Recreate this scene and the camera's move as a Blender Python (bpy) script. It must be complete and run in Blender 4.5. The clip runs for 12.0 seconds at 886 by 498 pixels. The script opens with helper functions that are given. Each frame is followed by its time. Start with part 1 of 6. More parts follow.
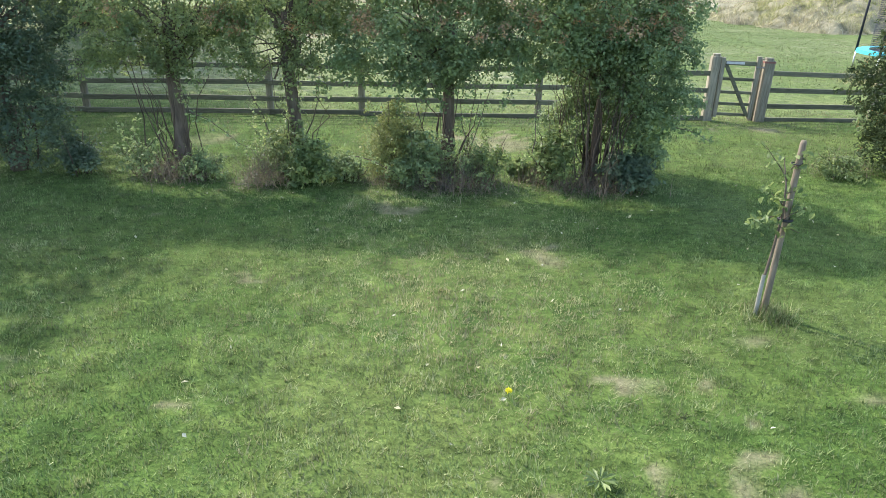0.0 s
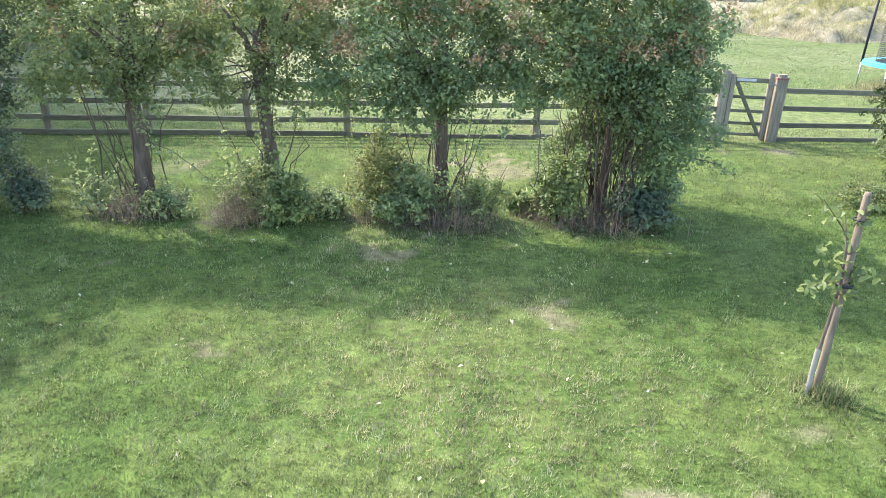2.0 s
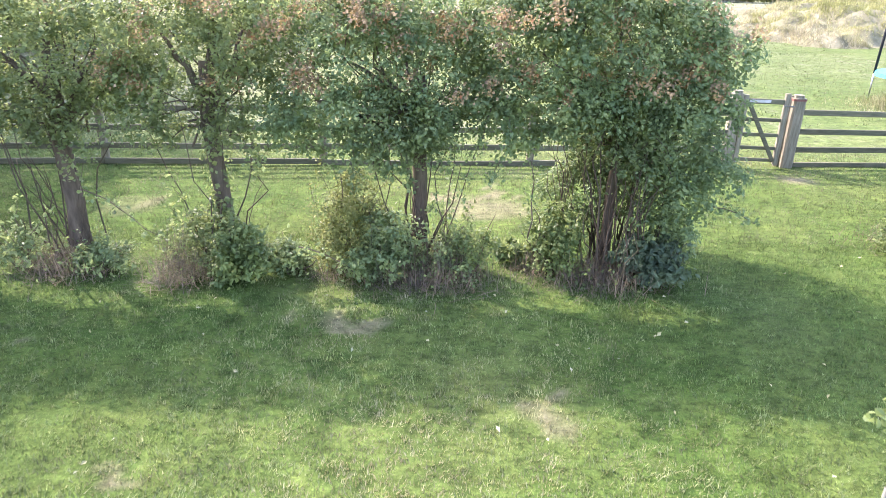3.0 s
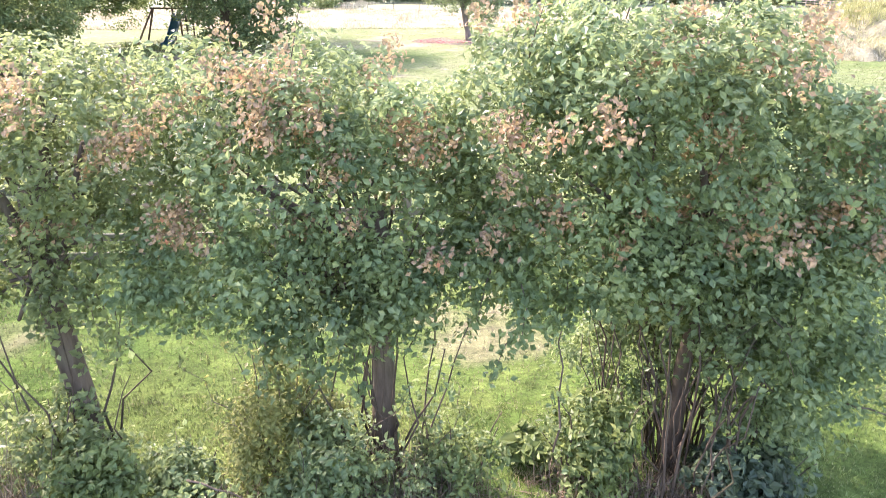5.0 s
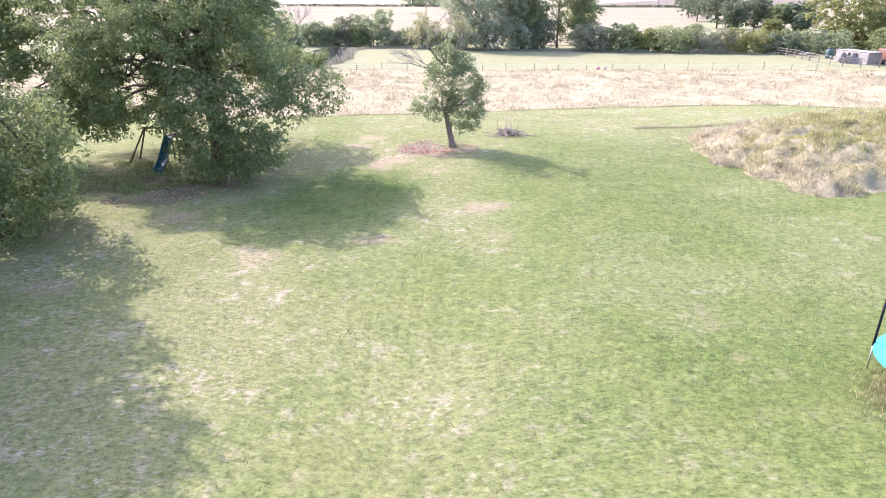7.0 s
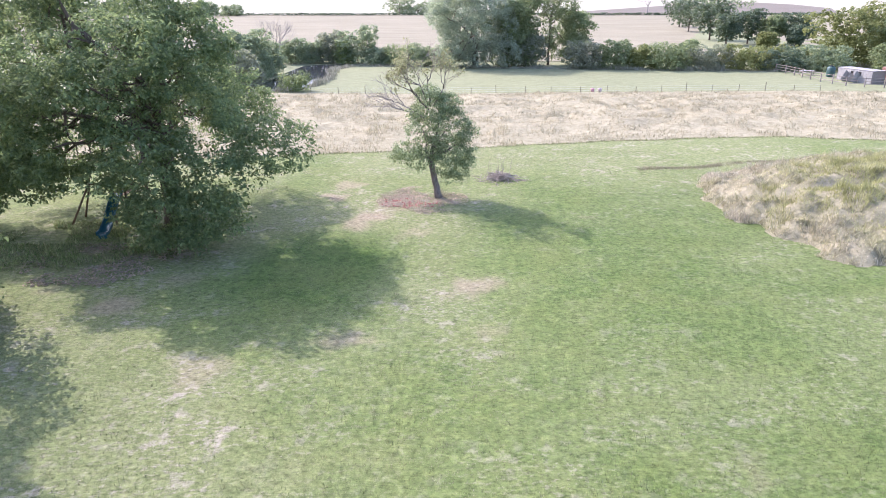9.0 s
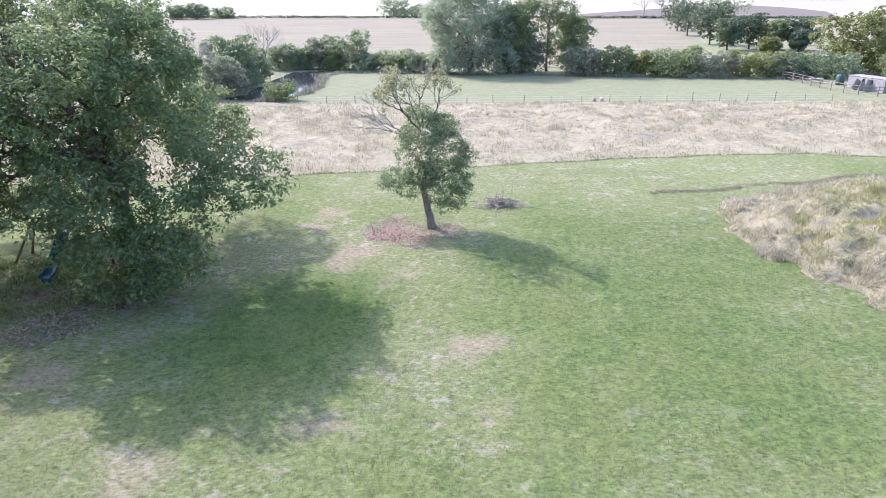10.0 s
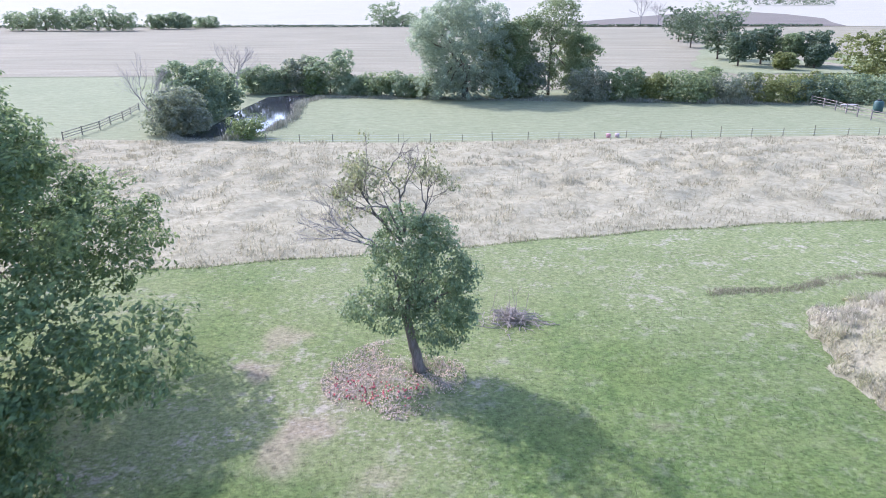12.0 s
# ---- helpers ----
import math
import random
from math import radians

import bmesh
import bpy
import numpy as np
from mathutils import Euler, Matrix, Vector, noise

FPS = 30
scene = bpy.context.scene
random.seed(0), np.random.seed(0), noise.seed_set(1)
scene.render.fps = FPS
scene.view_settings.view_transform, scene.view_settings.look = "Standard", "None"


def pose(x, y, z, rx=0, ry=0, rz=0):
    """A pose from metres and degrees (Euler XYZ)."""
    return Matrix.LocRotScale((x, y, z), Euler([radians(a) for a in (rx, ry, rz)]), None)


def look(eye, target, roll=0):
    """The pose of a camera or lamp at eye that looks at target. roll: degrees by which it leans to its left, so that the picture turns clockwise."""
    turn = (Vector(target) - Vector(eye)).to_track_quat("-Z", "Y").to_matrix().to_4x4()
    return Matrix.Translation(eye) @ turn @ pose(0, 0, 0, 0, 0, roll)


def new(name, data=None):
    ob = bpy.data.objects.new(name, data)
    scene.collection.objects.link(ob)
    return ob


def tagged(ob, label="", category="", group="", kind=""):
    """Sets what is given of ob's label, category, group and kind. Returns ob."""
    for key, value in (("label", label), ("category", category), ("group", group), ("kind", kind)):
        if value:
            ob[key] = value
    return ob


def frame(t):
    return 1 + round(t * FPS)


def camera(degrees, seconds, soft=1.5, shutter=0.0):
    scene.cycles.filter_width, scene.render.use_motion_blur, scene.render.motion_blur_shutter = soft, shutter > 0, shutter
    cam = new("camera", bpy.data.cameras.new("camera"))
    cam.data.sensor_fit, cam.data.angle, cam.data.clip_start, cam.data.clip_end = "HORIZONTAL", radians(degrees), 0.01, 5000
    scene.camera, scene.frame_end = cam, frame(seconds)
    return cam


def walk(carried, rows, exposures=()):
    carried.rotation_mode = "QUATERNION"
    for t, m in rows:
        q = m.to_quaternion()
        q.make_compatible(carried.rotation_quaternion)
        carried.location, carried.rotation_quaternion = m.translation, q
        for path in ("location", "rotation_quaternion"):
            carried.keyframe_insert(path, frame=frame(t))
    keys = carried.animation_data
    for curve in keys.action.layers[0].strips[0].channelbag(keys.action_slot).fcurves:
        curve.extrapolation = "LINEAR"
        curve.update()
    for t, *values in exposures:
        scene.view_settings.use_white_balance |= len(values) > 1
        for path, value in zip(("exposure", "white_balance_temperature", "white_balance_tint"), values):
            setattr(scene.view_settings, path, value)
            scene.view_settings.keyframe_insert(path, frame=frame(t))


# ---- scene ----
cam = camera(67.0, 12.0, soft=0.8, shutter=0.25)
PATH = [
    (0, (0.439, 1.348, 2.764), (0.4, 3.56, 1.837), 1.4),
    (0.5, (0.414, 1.369, 2.762), (0.379, 3.584, 1.841), 1.4),
    (1, (0.386, 1.525, 2.765), (0.36, 3.743, 1.847), 1.3),
    (1.5, (0.37, 1.89, 2.784), (0.35, 4.11, 1.873), 1.3),
    (2, (0.386, 2.401, 2.846), (0.379, 4.622, 1.936), 1.4),
    (2.5, (0.481, 3.042, 2.923), (0.482, 5.264, 2.016), 1.4),
    (2.7, (0.51, 3.282, 2.962), (0.514, 5.503, 2.054), 1.4),
    (4.3, (0.755, 5.614, 3.296), (0.733, 7.837, 2.395), 0.2),
    (4.5, (0.755, 5.968, 3.298), (0.736, 8.194, 2.401), 0.2),
    (5, (0.754, 6.569, 3.394), (0.732, 8.798, 2.504), 0.2),
    (5.5, (0.788, 6.708, 4.034), (0.769, 8.939, 3.149), 0.5),
    (6, (0.905, 6.847, 5.72), (0.895, 9.079, 4.837), 0.5),
    (6.5, (1.09, 7.133, 7.734), (1.087, 9.366, 6.854), 0.3),
    (7, (1.23, 7.61, 9.586), (1.235, 9.844, 8.707), 0.2),
    (7.2, (1.261, 7.823, 9.864), (1.272, 10.062, 8.999), 0.2),
    (9, (1.54, 12.781, 11.07), (1.578, 15.02, 10.206), 0),
    (9.5, (1.561, 14.708, 11.314), (1.608, 16.946, 10.448), 0.2),
    (10, (1.645, 17.128, 11.315), (1.702, 19.369, 10.457), 0.1),
    (10.5, (1.712, 19.637, 11.58), (1.776, 21.878, 10.726), 0.1),
    (11, (1.774, 22.41, 11.976), (1.846, 24.653, 11.125), 0.2),
    (11.5, (1.883, 25.392, 12.329), (1.961, 27.636, 11.48), 0.1),
    (12, (1.976, 28.308, 12.764), (2.059, 30.553, 11.92), 0),
]
# the clip's camera opens up over the bright paddock and cools its white balance towards the end
EXPOSURES = [(0, 2.15, 6230, 12), (2.6, 2.86, 6330, 24), (4.4, 3.12, 6650, 33), (5.4, 3.07, 6450, 32), (6.0, 2.84, 6310, 36), (6.5, 2.7, 6310, 37), (7.2, 2.48, 6330, 37), (9, 2.2, 5930, 32), (10.5, 2.02, 5600, 30), (12, 1.9, 5350, 28)]
walk(cam, [(t, look(eye, target, roll)) for t, eye, target, roll in PATH], EXPOSURES)

# ---- light: low sun ahead to the left, clear hazy sky ----
SUN_DIR = Vector((-0.725, 0.68, 0.85)).normalized()      # towards the sun
world = bpy.data.worlds.new("sky")
scene.world = world
world.use_nodes = True
wn = world.node_tree
sky = wn.nodes.new("ShaderNodeTexSky")
sky.sky_type = "NISHITA"
sky.sun_disc = False
sky.sun_elevation = math.asin(SUN_DIR.z)
sky.sun_rotation = math.atan2(SUN_DIR.x, SUN_DIR.y)
sky.dust_density = 2.0
wn.links.new(sky.outputs[0], wn.nodes["Background"].inputs[0])
wn.nodes["Background"].inputs[1].default_value = 0.145
sun_data = bpy.data.lights.new("sun", "SUN")
sun_data.energy = 1.75
sun_data.angle = radians(0.6)
sun_data.color = (1.0, 0.95, 0.88)
sun = new("sun", sun_data)
sun.matrix_world = look(SUN_DIR * 60, (0, 0, 0))


# ---- materials ----
class Nodes:
    """A small wrapper for building node materials."""

    def __init__(self, name):
        self.mat = bpy.data.materials.new(name)
        self.mat.use_nodes = True
        self.t = self.mat.node_tree
        self.bsdf = self.t.nodes["Principled BSDF"]
        self.out = self.t.nodes["Material Output"]
        self.coord = self.t.nodes.new("ShaderNodeTexCoord").outputs["Object"]

    def put(self, socket, value):
        if isinstance(value, bpy.types.NodeSocket):
            self.t.links.new(value, socket)
        elif isinstance(value, tuple) and len(value) == 3 and socket.type == "RGBA":
            socket.default_value = (*value, 1)
        else:
            socket.default_value = value

    def noise(self, scale, detail=4, rough=0.6, stretch=None, distort=0.0):
        n = self.t.nodes.new("ShaderNodeTexNoise")
        n.inputs["Scale"].default_value = scale
        n.inputs["Detail"].default_value = detail
        n.inputs["Roughness"].default_value = rough
        n.inputs["Distortion"].default_value = distort
        src = self.coord
        if stretch:
            m = self.t.nodes.new("ShaderNodeMapping")
            m.inputs["Scale"].default_value = stretch
            self.put(m.inputs[0], src)
            src = m.outputs[0]
        self.put(n.inputs["Vector"], src)
        return n.outputs["Fac"]

    def ramp(self, fac, stops):
        r = self.t.nodes.new("ShaderNodeValToRGB")
        e = r.color_ramp.elements
        while len(e) < len(stops):
            e.new(0.5)
        for el, (p, c) in zip(e, stops):
            el.position, el.color = p, ((*c, 1) if isinstance(c, tuple) else (c, c, c, 1))
        self.put(r.inputs[0], fac)
        return r.outputs[0]

    def mix(self, fac, a, b, how="MIX"):
        m = self.t.nodes.new("ShaderNodeMix")
        m.data_type, m.blend_type = "RGBA", how
        self.put(m.inputs[0], fac)
        self.put(m.inputs[6], a)
        self.put(m.inputs[7], b)
        return m.outputs[2]

    def maths(self, how, a, b=0.5):
        m = self.t.nodes.new("ShaderNodeMath")
        m.operation = how
        self.put(m.inputs[0], a)
        self.put(m.inputs[1], b)
        return m.outputs[0]

    def attr(self, name):
        a = self.t.nodes.new("ShaderNodeAttribute")
        a.attribute_name = name
        return a.outputs["Fac"]

    def island(self):
        return self.t.nodes.new("ShaderNodeNewGeometry").outputs["Random Per Island"]

    def each(self):
        return self.t.nodes.new("ShaderNodeObjectInfo").outputs["Random"]

    def bump(self, height, strength=0.4, distance=0.02):
        b = self.t.nodes.new("ShaderNodeBump")
        b.inputs["Strength"].default_value = strength
        b.inputs["Distance"].default_value = distance
        self.put(b.inputs["Height"], height)
        self.put(self.bsdf.inputs["Normal"], b.outputs[0])
        return b.outputs[0]

    def finish(self, colour, rough=0.8, metal=0.0, spec=0.3):
        self.put(self.bsdf.inputs["Base Color"], colour)
        self.put(self.bsdf.inputs["Roughness"], rough)
        self.bsdf.inputs["Metallic"].default_value = metal
        self.bsdf.inputs["Specular IOR Level"].default_value = spec
        return self.mat

    def translucent(self, colour, share):
        """Thin leaves: part of the light passes through."""
        tr = self.t.nodes.new("ShaderNodeBsdfTranslucent")
        self.put(tr.inputs[0], colour)
        m = self.t.nodes.new("ShaderNodeMixShader")
        m.inputs[0].default_value = share
        self.t.links.new(self.bsdf.outputs[0], m.inputs[1])
        self.t.links.new(tr.outputs[0], m.inputs[2])
        self.t.links.new(m.outputs[0], self.out.inputs[0])


def leaf_material(name, dark, mid, light, rare=None, share=0.35, rough=0.5, gloss=0.32):
    n = Nodes(name)
    stops = [(0.0, dark), (0.5, mid), (0.88, light), (0.96, rare or light)]
    tone = n.maths("ADD", n.maths("MULTIPLY", n.island(), 0.5), n.ramp(n.noise(4.2, 3, 0.6), [(0.34, 0.0), (0.66, 0.5)]))
    col = n.ramp(tone, stops)
    big = n.ramp(n.noise(0.9, 3), [(0.3, 0.72), (0.7, 1.15)])
    col = n.mix(1.0, col, big, "MULTIPLY")
    col = n.mix(1.0, col, n.ramp(n.noise(5.5, 3, 0.6), [(0.32, (0.66, 0.74, 0.82)), (0.5, (1.0, 1.0, 1.0)), (0.7, (1.32, 1.22, 0.96))]), "MULTIPLY")
    n.finish(col, max(rough, 0.36), spec=gloss)
    n.translucent(n.mix(0.4, col, (0.29, 0.34, 0.13)), share)
    return n.mat


def blade_material(name, green, dry, share=0.3, mottle=0.3):
    n = Nodes(name)
    a = n.ramp(n.island(), [(0.0, green[0]), (0.5, green[1]), (1.0, green[2])])
    b = n.ramp(n.island(), [(0.0, dry[0]), (0.6, dry[1]), (1.0, dry[2])])
    col = n.mix(n.attr("dry"), a, b)
    col = n.mix(1.0, col, n.ramp(n.noise(2.6, 4, 0.6), [(0.32, 1 - mottle), (0.5, 1.0), (0.68, 1 + 0.75 * mottle)]), "MULTIPLY")
    col = n.mix(1.0, col, n.ramp(n.noise(14.0, 4, 0.7), [(0.34, 1 - mottle), (0.5, 1.0), (0.68, 1 + 0.9 * mottle)]), "MULTIPLY")
    # lush also carries the walnut shade painted on the paddock
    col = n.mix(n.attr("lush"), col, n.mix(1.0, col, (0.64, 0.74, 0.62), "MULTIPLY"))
    n.finish(col, 0.6, spec=0.25)
    n.translucent(col, share)
    return n.mat


def bark_material(name, dark, light, scale=14.0):
    n = Nodes(name)
    f = n.noise(scale, 6, 0.65, (1, 1, 0.22))
    col = n.ramp(f, [(0.32, dark), (0.7, light)])
    moss = n.ramp(n.noise(2.2, 3), [(0.52, 0.0), (0.72, 0.5)])
    col = n.mix(moss, col, (0.09, 0.10, 0.045))
    n.bump(f, 0.7, 0.02)
    return n.finish(col, 0.9, spec=0.15)


def wood_material(name, dark, light, scale=9.0, stretch=(0.12, 1, 1)):
    n = Nodes(name)
    grain = n.noise(scale * 4, 5, 0.6, stretch)
    blot = n.noise(1.7, 4)
    col = n.ramp(grain, [(0.3, dark), (0.72, light)])
    col = n.mix(n.ramp(blot, [(0.4, 0.0), (0.75, 0.55)]), col, (0.15, 0.155, 0.10))
    tone = n.ramp(n.each(), [(0.0, 0.82), (1.0, 1.15)])
    col = n.mix(1.0, col, tone, "MULTIPLY")
    n.bump(grain, 0.5, 0.004)
    return n.finish(col, 0.85, spec=0.2)


def plain_material(name, colour, rough=0.6, metal=0.0, vary=0.25, scale=6.0):
    n = Nodes(name)
    f = n.noise(scale, 5)
    lo = tuple(c * (1 - vary) for c in colour)
    hi = tuple(min(1, c * (1 + vary)) for c in colour)
    col = n.ramp(f, [(0.3, lo), (0.7, hi)])
    n.bump(n.noise(scale * 9, 3), 0.15, 0.003)
    return n.finish(col, rough, metal)


def lawn_material(name, greens, straw, earth, fine=1.0):
    n = Nodes(name)
    big = n.noise(0.35, 4, 0.55)
    mid = n.noise(2.3 * fine, 5, 0.65, None, 0.4)
    tiny = n.noise(38 * fine, 5, 0.7)
    g = n.ramp(mid, [(0.34, greens[0]), (0.5, greens[1]), (0.66, greens[2])])
    g = n.mix(n.ramp(big, [(0.42, 0.0), (0.68, 0.55)]), g, greens[3])
    grain = n.ramp(tiny, [(0.25, 0.55), (0.75, 1.35)])
    g = n.mix(1.0, g, grain, "MULTIPLY")
    dry = n.maths("ADD", n.attr("dry"), n.maths("MULTIPLY", n.maths("SUBTRACT", tiny, 0.5), 0.5))
    g = n.mix(n.maths("MULTIPLY", n.attr("thin"), 0.85), g, n.mix(n.ramp(mid, [(0.3, 0.0), (0.7, 1.0)]), (0.128, 0.153, 0.058), (0.186, 0.200, 0.088)))
    col = n.mix(n.ramp(dry, [(0.35, 0.0), (0.75, 0.85)]), g, straw)
    col = n.mix(n.ramp(dry, [(0.72, 0.0), (1.05, 0.85)]), col, earth)
    col = n.mix(1.0, col, n.ramp(n.noise(4.5, 6, 0.72), [(0.32, 0.68), (0.5, 1.0), (0.7, 1.22)]), "MULTIPLY")
    # speckled bleached places
    patch = n.ramp(n.noise(0.34, 6, 0.68, (0.8, 1.3, 1)), [(0.44, 0.2), (0.58, 1.0)])
    speck = n.mix(1.0, n.ramp(n.noise(1.3, 8, 0.68), [(0.545, 0.0), (0.615, 0.85)]), n.ramp(n.noise(5.0, 6, 0.75, (0.7, 1.3, 1)), [(0.53, 0.0), (0.60, 0.8)]), "LIGHTEN")
    thin = n.maths("MULTIPLY", n.maths("MULTIPLY", patch, speck), n.attr("thin"))
    col = n.mix(thin, col, (0.285, 0.255, 0.185))
    # deeper green where lush, including the walnut's painted shade
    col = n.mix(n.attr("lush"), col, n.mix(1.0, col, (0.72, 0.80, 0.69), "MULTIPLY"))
    # dark tussocks lying in short streaks
    col = n.mix(1.0, col, n.ramp(n.noise(9.5, 5, 0.75, (0.65, 1.4, 1)), [(0.36, 0.58), (0.48, 1.0), (0.64, 1.2)]), "MULTIPLY")
    streak = n.ramp(n.noise(4.6, 6, 0.78, (0.7, 1.45, 1)), [(0.36, 0.48), (0.47, 0.96), (0.62, 1.22)])
    col = n.mix(n.ramp(n.attr("thin"), [(0.0, 0.0), (0.3, 0.62)]), col, n.mix(1.0, col, streak, "MULTIPLY"))
    n.bump(n.mix(0.5, tiny, n.noise(9 * fine, 4)), 0.8, 0.05)
    return n.finish(col, 0.95, spec=0.08)


def field_material(name, a, b, c, rows=(1, 1, 1), scale=0.08):
    n = Nodes(name)
    big = n.noise(scale, 4, 0.5, None, 0.3)
    line = n.noise(scale * 9, 6, 0.66, rows)
    grain = n.noise(1.6, 5, 0.7)
    col = n.ramp(line, [(0.3, a), (0.5, b), (0.72, c)])
    col = n.mix(n.ramp(big, [(0.35, 0.0), (0.7, 0.35)]), col, a)
    col = n.mix(1.0, col, n.ramp(grain, [(0.25, 0.82), (0.75, 1.12)]), "MULTIPLY")
    n.bump(grain, 0.6, 0.2)
    return n.finish(col, 0.95, spec=0.05)


M_LAWN = lawn_material("lawn", [(0.050, 0.087, 0.020), (0.080, 0.127, 0.028), (0.120, 0.165, 0.040), (0.144, 0.162, 0.050)],
                       (0.232, 0.192, 0.122), (0.205, 0.160, 0.106))
M_BLADE = blade_material("grass_blade", [(0.088, 0.148, 0.036), (0.144, 0.217, 0.059), (0.218, 0.281, 0.092)],
                         [(0.231, 0.210, 0.099), (0.345, 0.315, 0.162), (0.461, 0.420, 0.246)], 0.4, 0.48)
M_PADDOCK = blade_material("paddock_blade", [(0.100, 0.136, 0.042), (0.138, 0.174, 0.056), (0.182, 0.209, 0.074)],
                           [(0.215, 0.187, 0.118), (0.290, 0.248, 0.167), (0.360, 0.306, 0.222)], 0.45)
M_MEADOW = field_material("dry_meadow_soil", (0.190, 0.172, 0.100), (0.274, 0.250, 0.154), (0.335, 0.308, 0.198), (1.0, 1.2, 1), 0.2)
M_STRAW = blade_material("dry_grass", [(0.270, 0.240, 0.136), (0.352, 0.316, 0.192), (0.422, 0.386, 0.246)],
                         [(0.228, 0.207, 0.118), (0.300, 0.268, 0.164), (0.370, 0.330, 0.213)], 0.35)
M_MOUND = blade_material("mound_grass", [(0.21, 0.215, 0.08), (0.31, 0.31, 0.12), (0.40, 0.395, 0.17)],
                         [(0.265, 0.238, 0.155), (0.395, 0.355, 0.246), (0.515, 0.468, 0.345)], 0.35)
M_PASTURE = field_material("pasture", (0.157, 0.172, 0.088), (0.194, 0.206, 0.111), (0.235, 0.240, 0.139), (0.6, 1.6, 1), 0.1)
M_STUBBLE = field_material("stubble", (0.146, 0.132, 0.082), (0.216, 0.197, 0.126), (0.286, 0.263, 0.174), (0.12, 2.6, 1), 0.035)
M_PALE = field_material("pale_stubble", (0.272, 0.256, 0.180), (0.303, 0.288, 0.207), (0.330, 0.315, 0.230), (0.3, 2, 1), 0.02)
M_PLOUGH = field_material("ploughed_soil", (0.122, 0.108, 0.080), (0.148, 0.131, 0.099), (0.176, 0.157, 0.120), (0.2, 2.5, 1), 0.03)
M_SHRUB = leaf_material("shrub_leaf", (0.098, 0.146, 0.065), (0.216, 0.290, 0.126), (0.346, 0.416, 0.190), (0.44, 0.48, 0.21), 0.5, 0.42, 0.22)
M_SHRUB_LIGHT = leaf_material("light_shrub_leaf", (0.090, 0.132, 0.044), (0.160, 0.218, 0.070), (0.245, 0.296, 0.100), (0.36, 0.345, 0.112), 0.42)
M_OLIVE = leaf_material("olive_shrub_leaf", (0.114, 0.149, 0.060), (0.222, 0.276, 0.110), (0.338, 0.388, 0.160), (0.42, 0.425, 0.16), 0.55, 0.42)
M_SEED = leaf_material("seed_head", (0.270, 0.170, 0.098), (0.390, 0.255, 0.150), (0.500, 0.350, 0.205), (0.430, 0.180, 0.118), 0.35, 0.7)
M_WALNUT = leaf_material("walnut_leaf", (0.066, 0.106, 0.048), (0.144, 0.206, 0.086), (0.262, 0.330, 0.136), (0.40, 0.42, 0.15), 0.48, 0.5, 0.16)
M_APPLE = leaf_material("apple_leaf", (0.105, 0.150, 0.075), (0.195, 0.260, 0.125), (0.300, 0.370, 0.185), (0.42, 0.42, 0.20), 0.45)
M_AUTUMN = leaf_material("autumn_leaf", (0.20, 0.115, 0.055), (0.29, 0.175, 0.085), (0.37, 0.245, 0.125), (0.36, 0.19, 0.10), 0.35, 0.6, 0.1)
M_APPLETOP = leaf_material("apple_top_leaf", (0.19, 0.185, 0.095), (0.29, 0.28, 0.145), (0.39, 0.365, 0.20), (0.42, 0.30, 0.17), 0.45)
# willow green, lifted further to stand in for the haze before it
M_WILLOW = leaf_material("willow_leaf", (0.230, 0.285, 0.205), (0.350, 0.412, 0.300), (0.470, 0.530, 0.400), (0.52, 0.57, 0.43), 0.58, 0.6, 0.15)
M_DARK = leaf_material("dark_leaf", (0.050, 0.082, 0.048), (0.086, 0.127, 0.073), (0.129, 0.179, 0.099), (0.186, 0.224, 0.113), 0.35)
M_EVER = leaf_material("evergreen_leaf", (0.020, 0.036, 0.014), (0.036, 0.058, 0.022), (0.062, 0.088, 0.030), (0.10, 0.11, 0.04), 0.2, 0.6, 0.1)
# far hedge leaves, paled in their colour for distance haze
M_HEDGE = leaf_material("hedge_leaf", (0.120, 0.165, 0.080), (0.205, 0.258, 0.122), (0.295, 0.340, 0.168), (0.38, 0.38, 0.19), 0.52, 0.55, 0.18)
M_YELLOW = leaf_material("yellow_green_leaf", (0.116, 0.137, 0.042), (0.194, 0.213, 0.068), (0.272, 0.279, 0.094), (0.34, 0.32, 0.115), 0.42, 0.55, 0.18)
# far bush and tree leaves: aerial haze is mixed into both palettes below
M_FAR_HAZED = leaf_material("hazed_bush_leaf", (0.145, 0.192, 0.118), (0.235, 0.298, 0.176), (0.330, 0.390, 0.230), (0.40, 0.42, 0.23), 0.55, 0.55, 0.18)
M_GREY = leaf_material("grey_leaf", (0.150, 0.170, 0.116), (0.235, 0.256, 0.180), (0.320, 0.330, 0.240), (0.36, 0.35, 0.26), 0.5, 0.55, 0.15)
M_TWIG = leaf_material("dead_stem", (0.105, 0.076, 0.052), (0.185, 0.138, 0.096), (0.275, 0.212, 0.148), (0.36, 0.29, 0.205), 0.15, 0.8)
M_LITTER = leaf_material("leaf_litter", (0.33, 0.25, 0.18), (0.43, 0.33, 0.245), (0.51, 0.40, 0.305), (0.54, 0.29, 0.22), 0.1, 0.8)
M_BARK = bark_material("bark", (0.058, 0.044, 0.032), (0.172, 0.134, 0.096))
M_STEM = bark_material("dark_stem_bark", (0.045, 0.034, 0.024), (0.115, 0.086, 0.06))
M_BARK_GREY = bark_material("grey_bark", (0.163, 0.138, 0.119), (0.400, 0.356, 0.312), 18)
M_APPLEBARK = bark_material("apple_bark", (0.095, 0.080, 0.064), (0.240, 0.205, 0.170), 18)
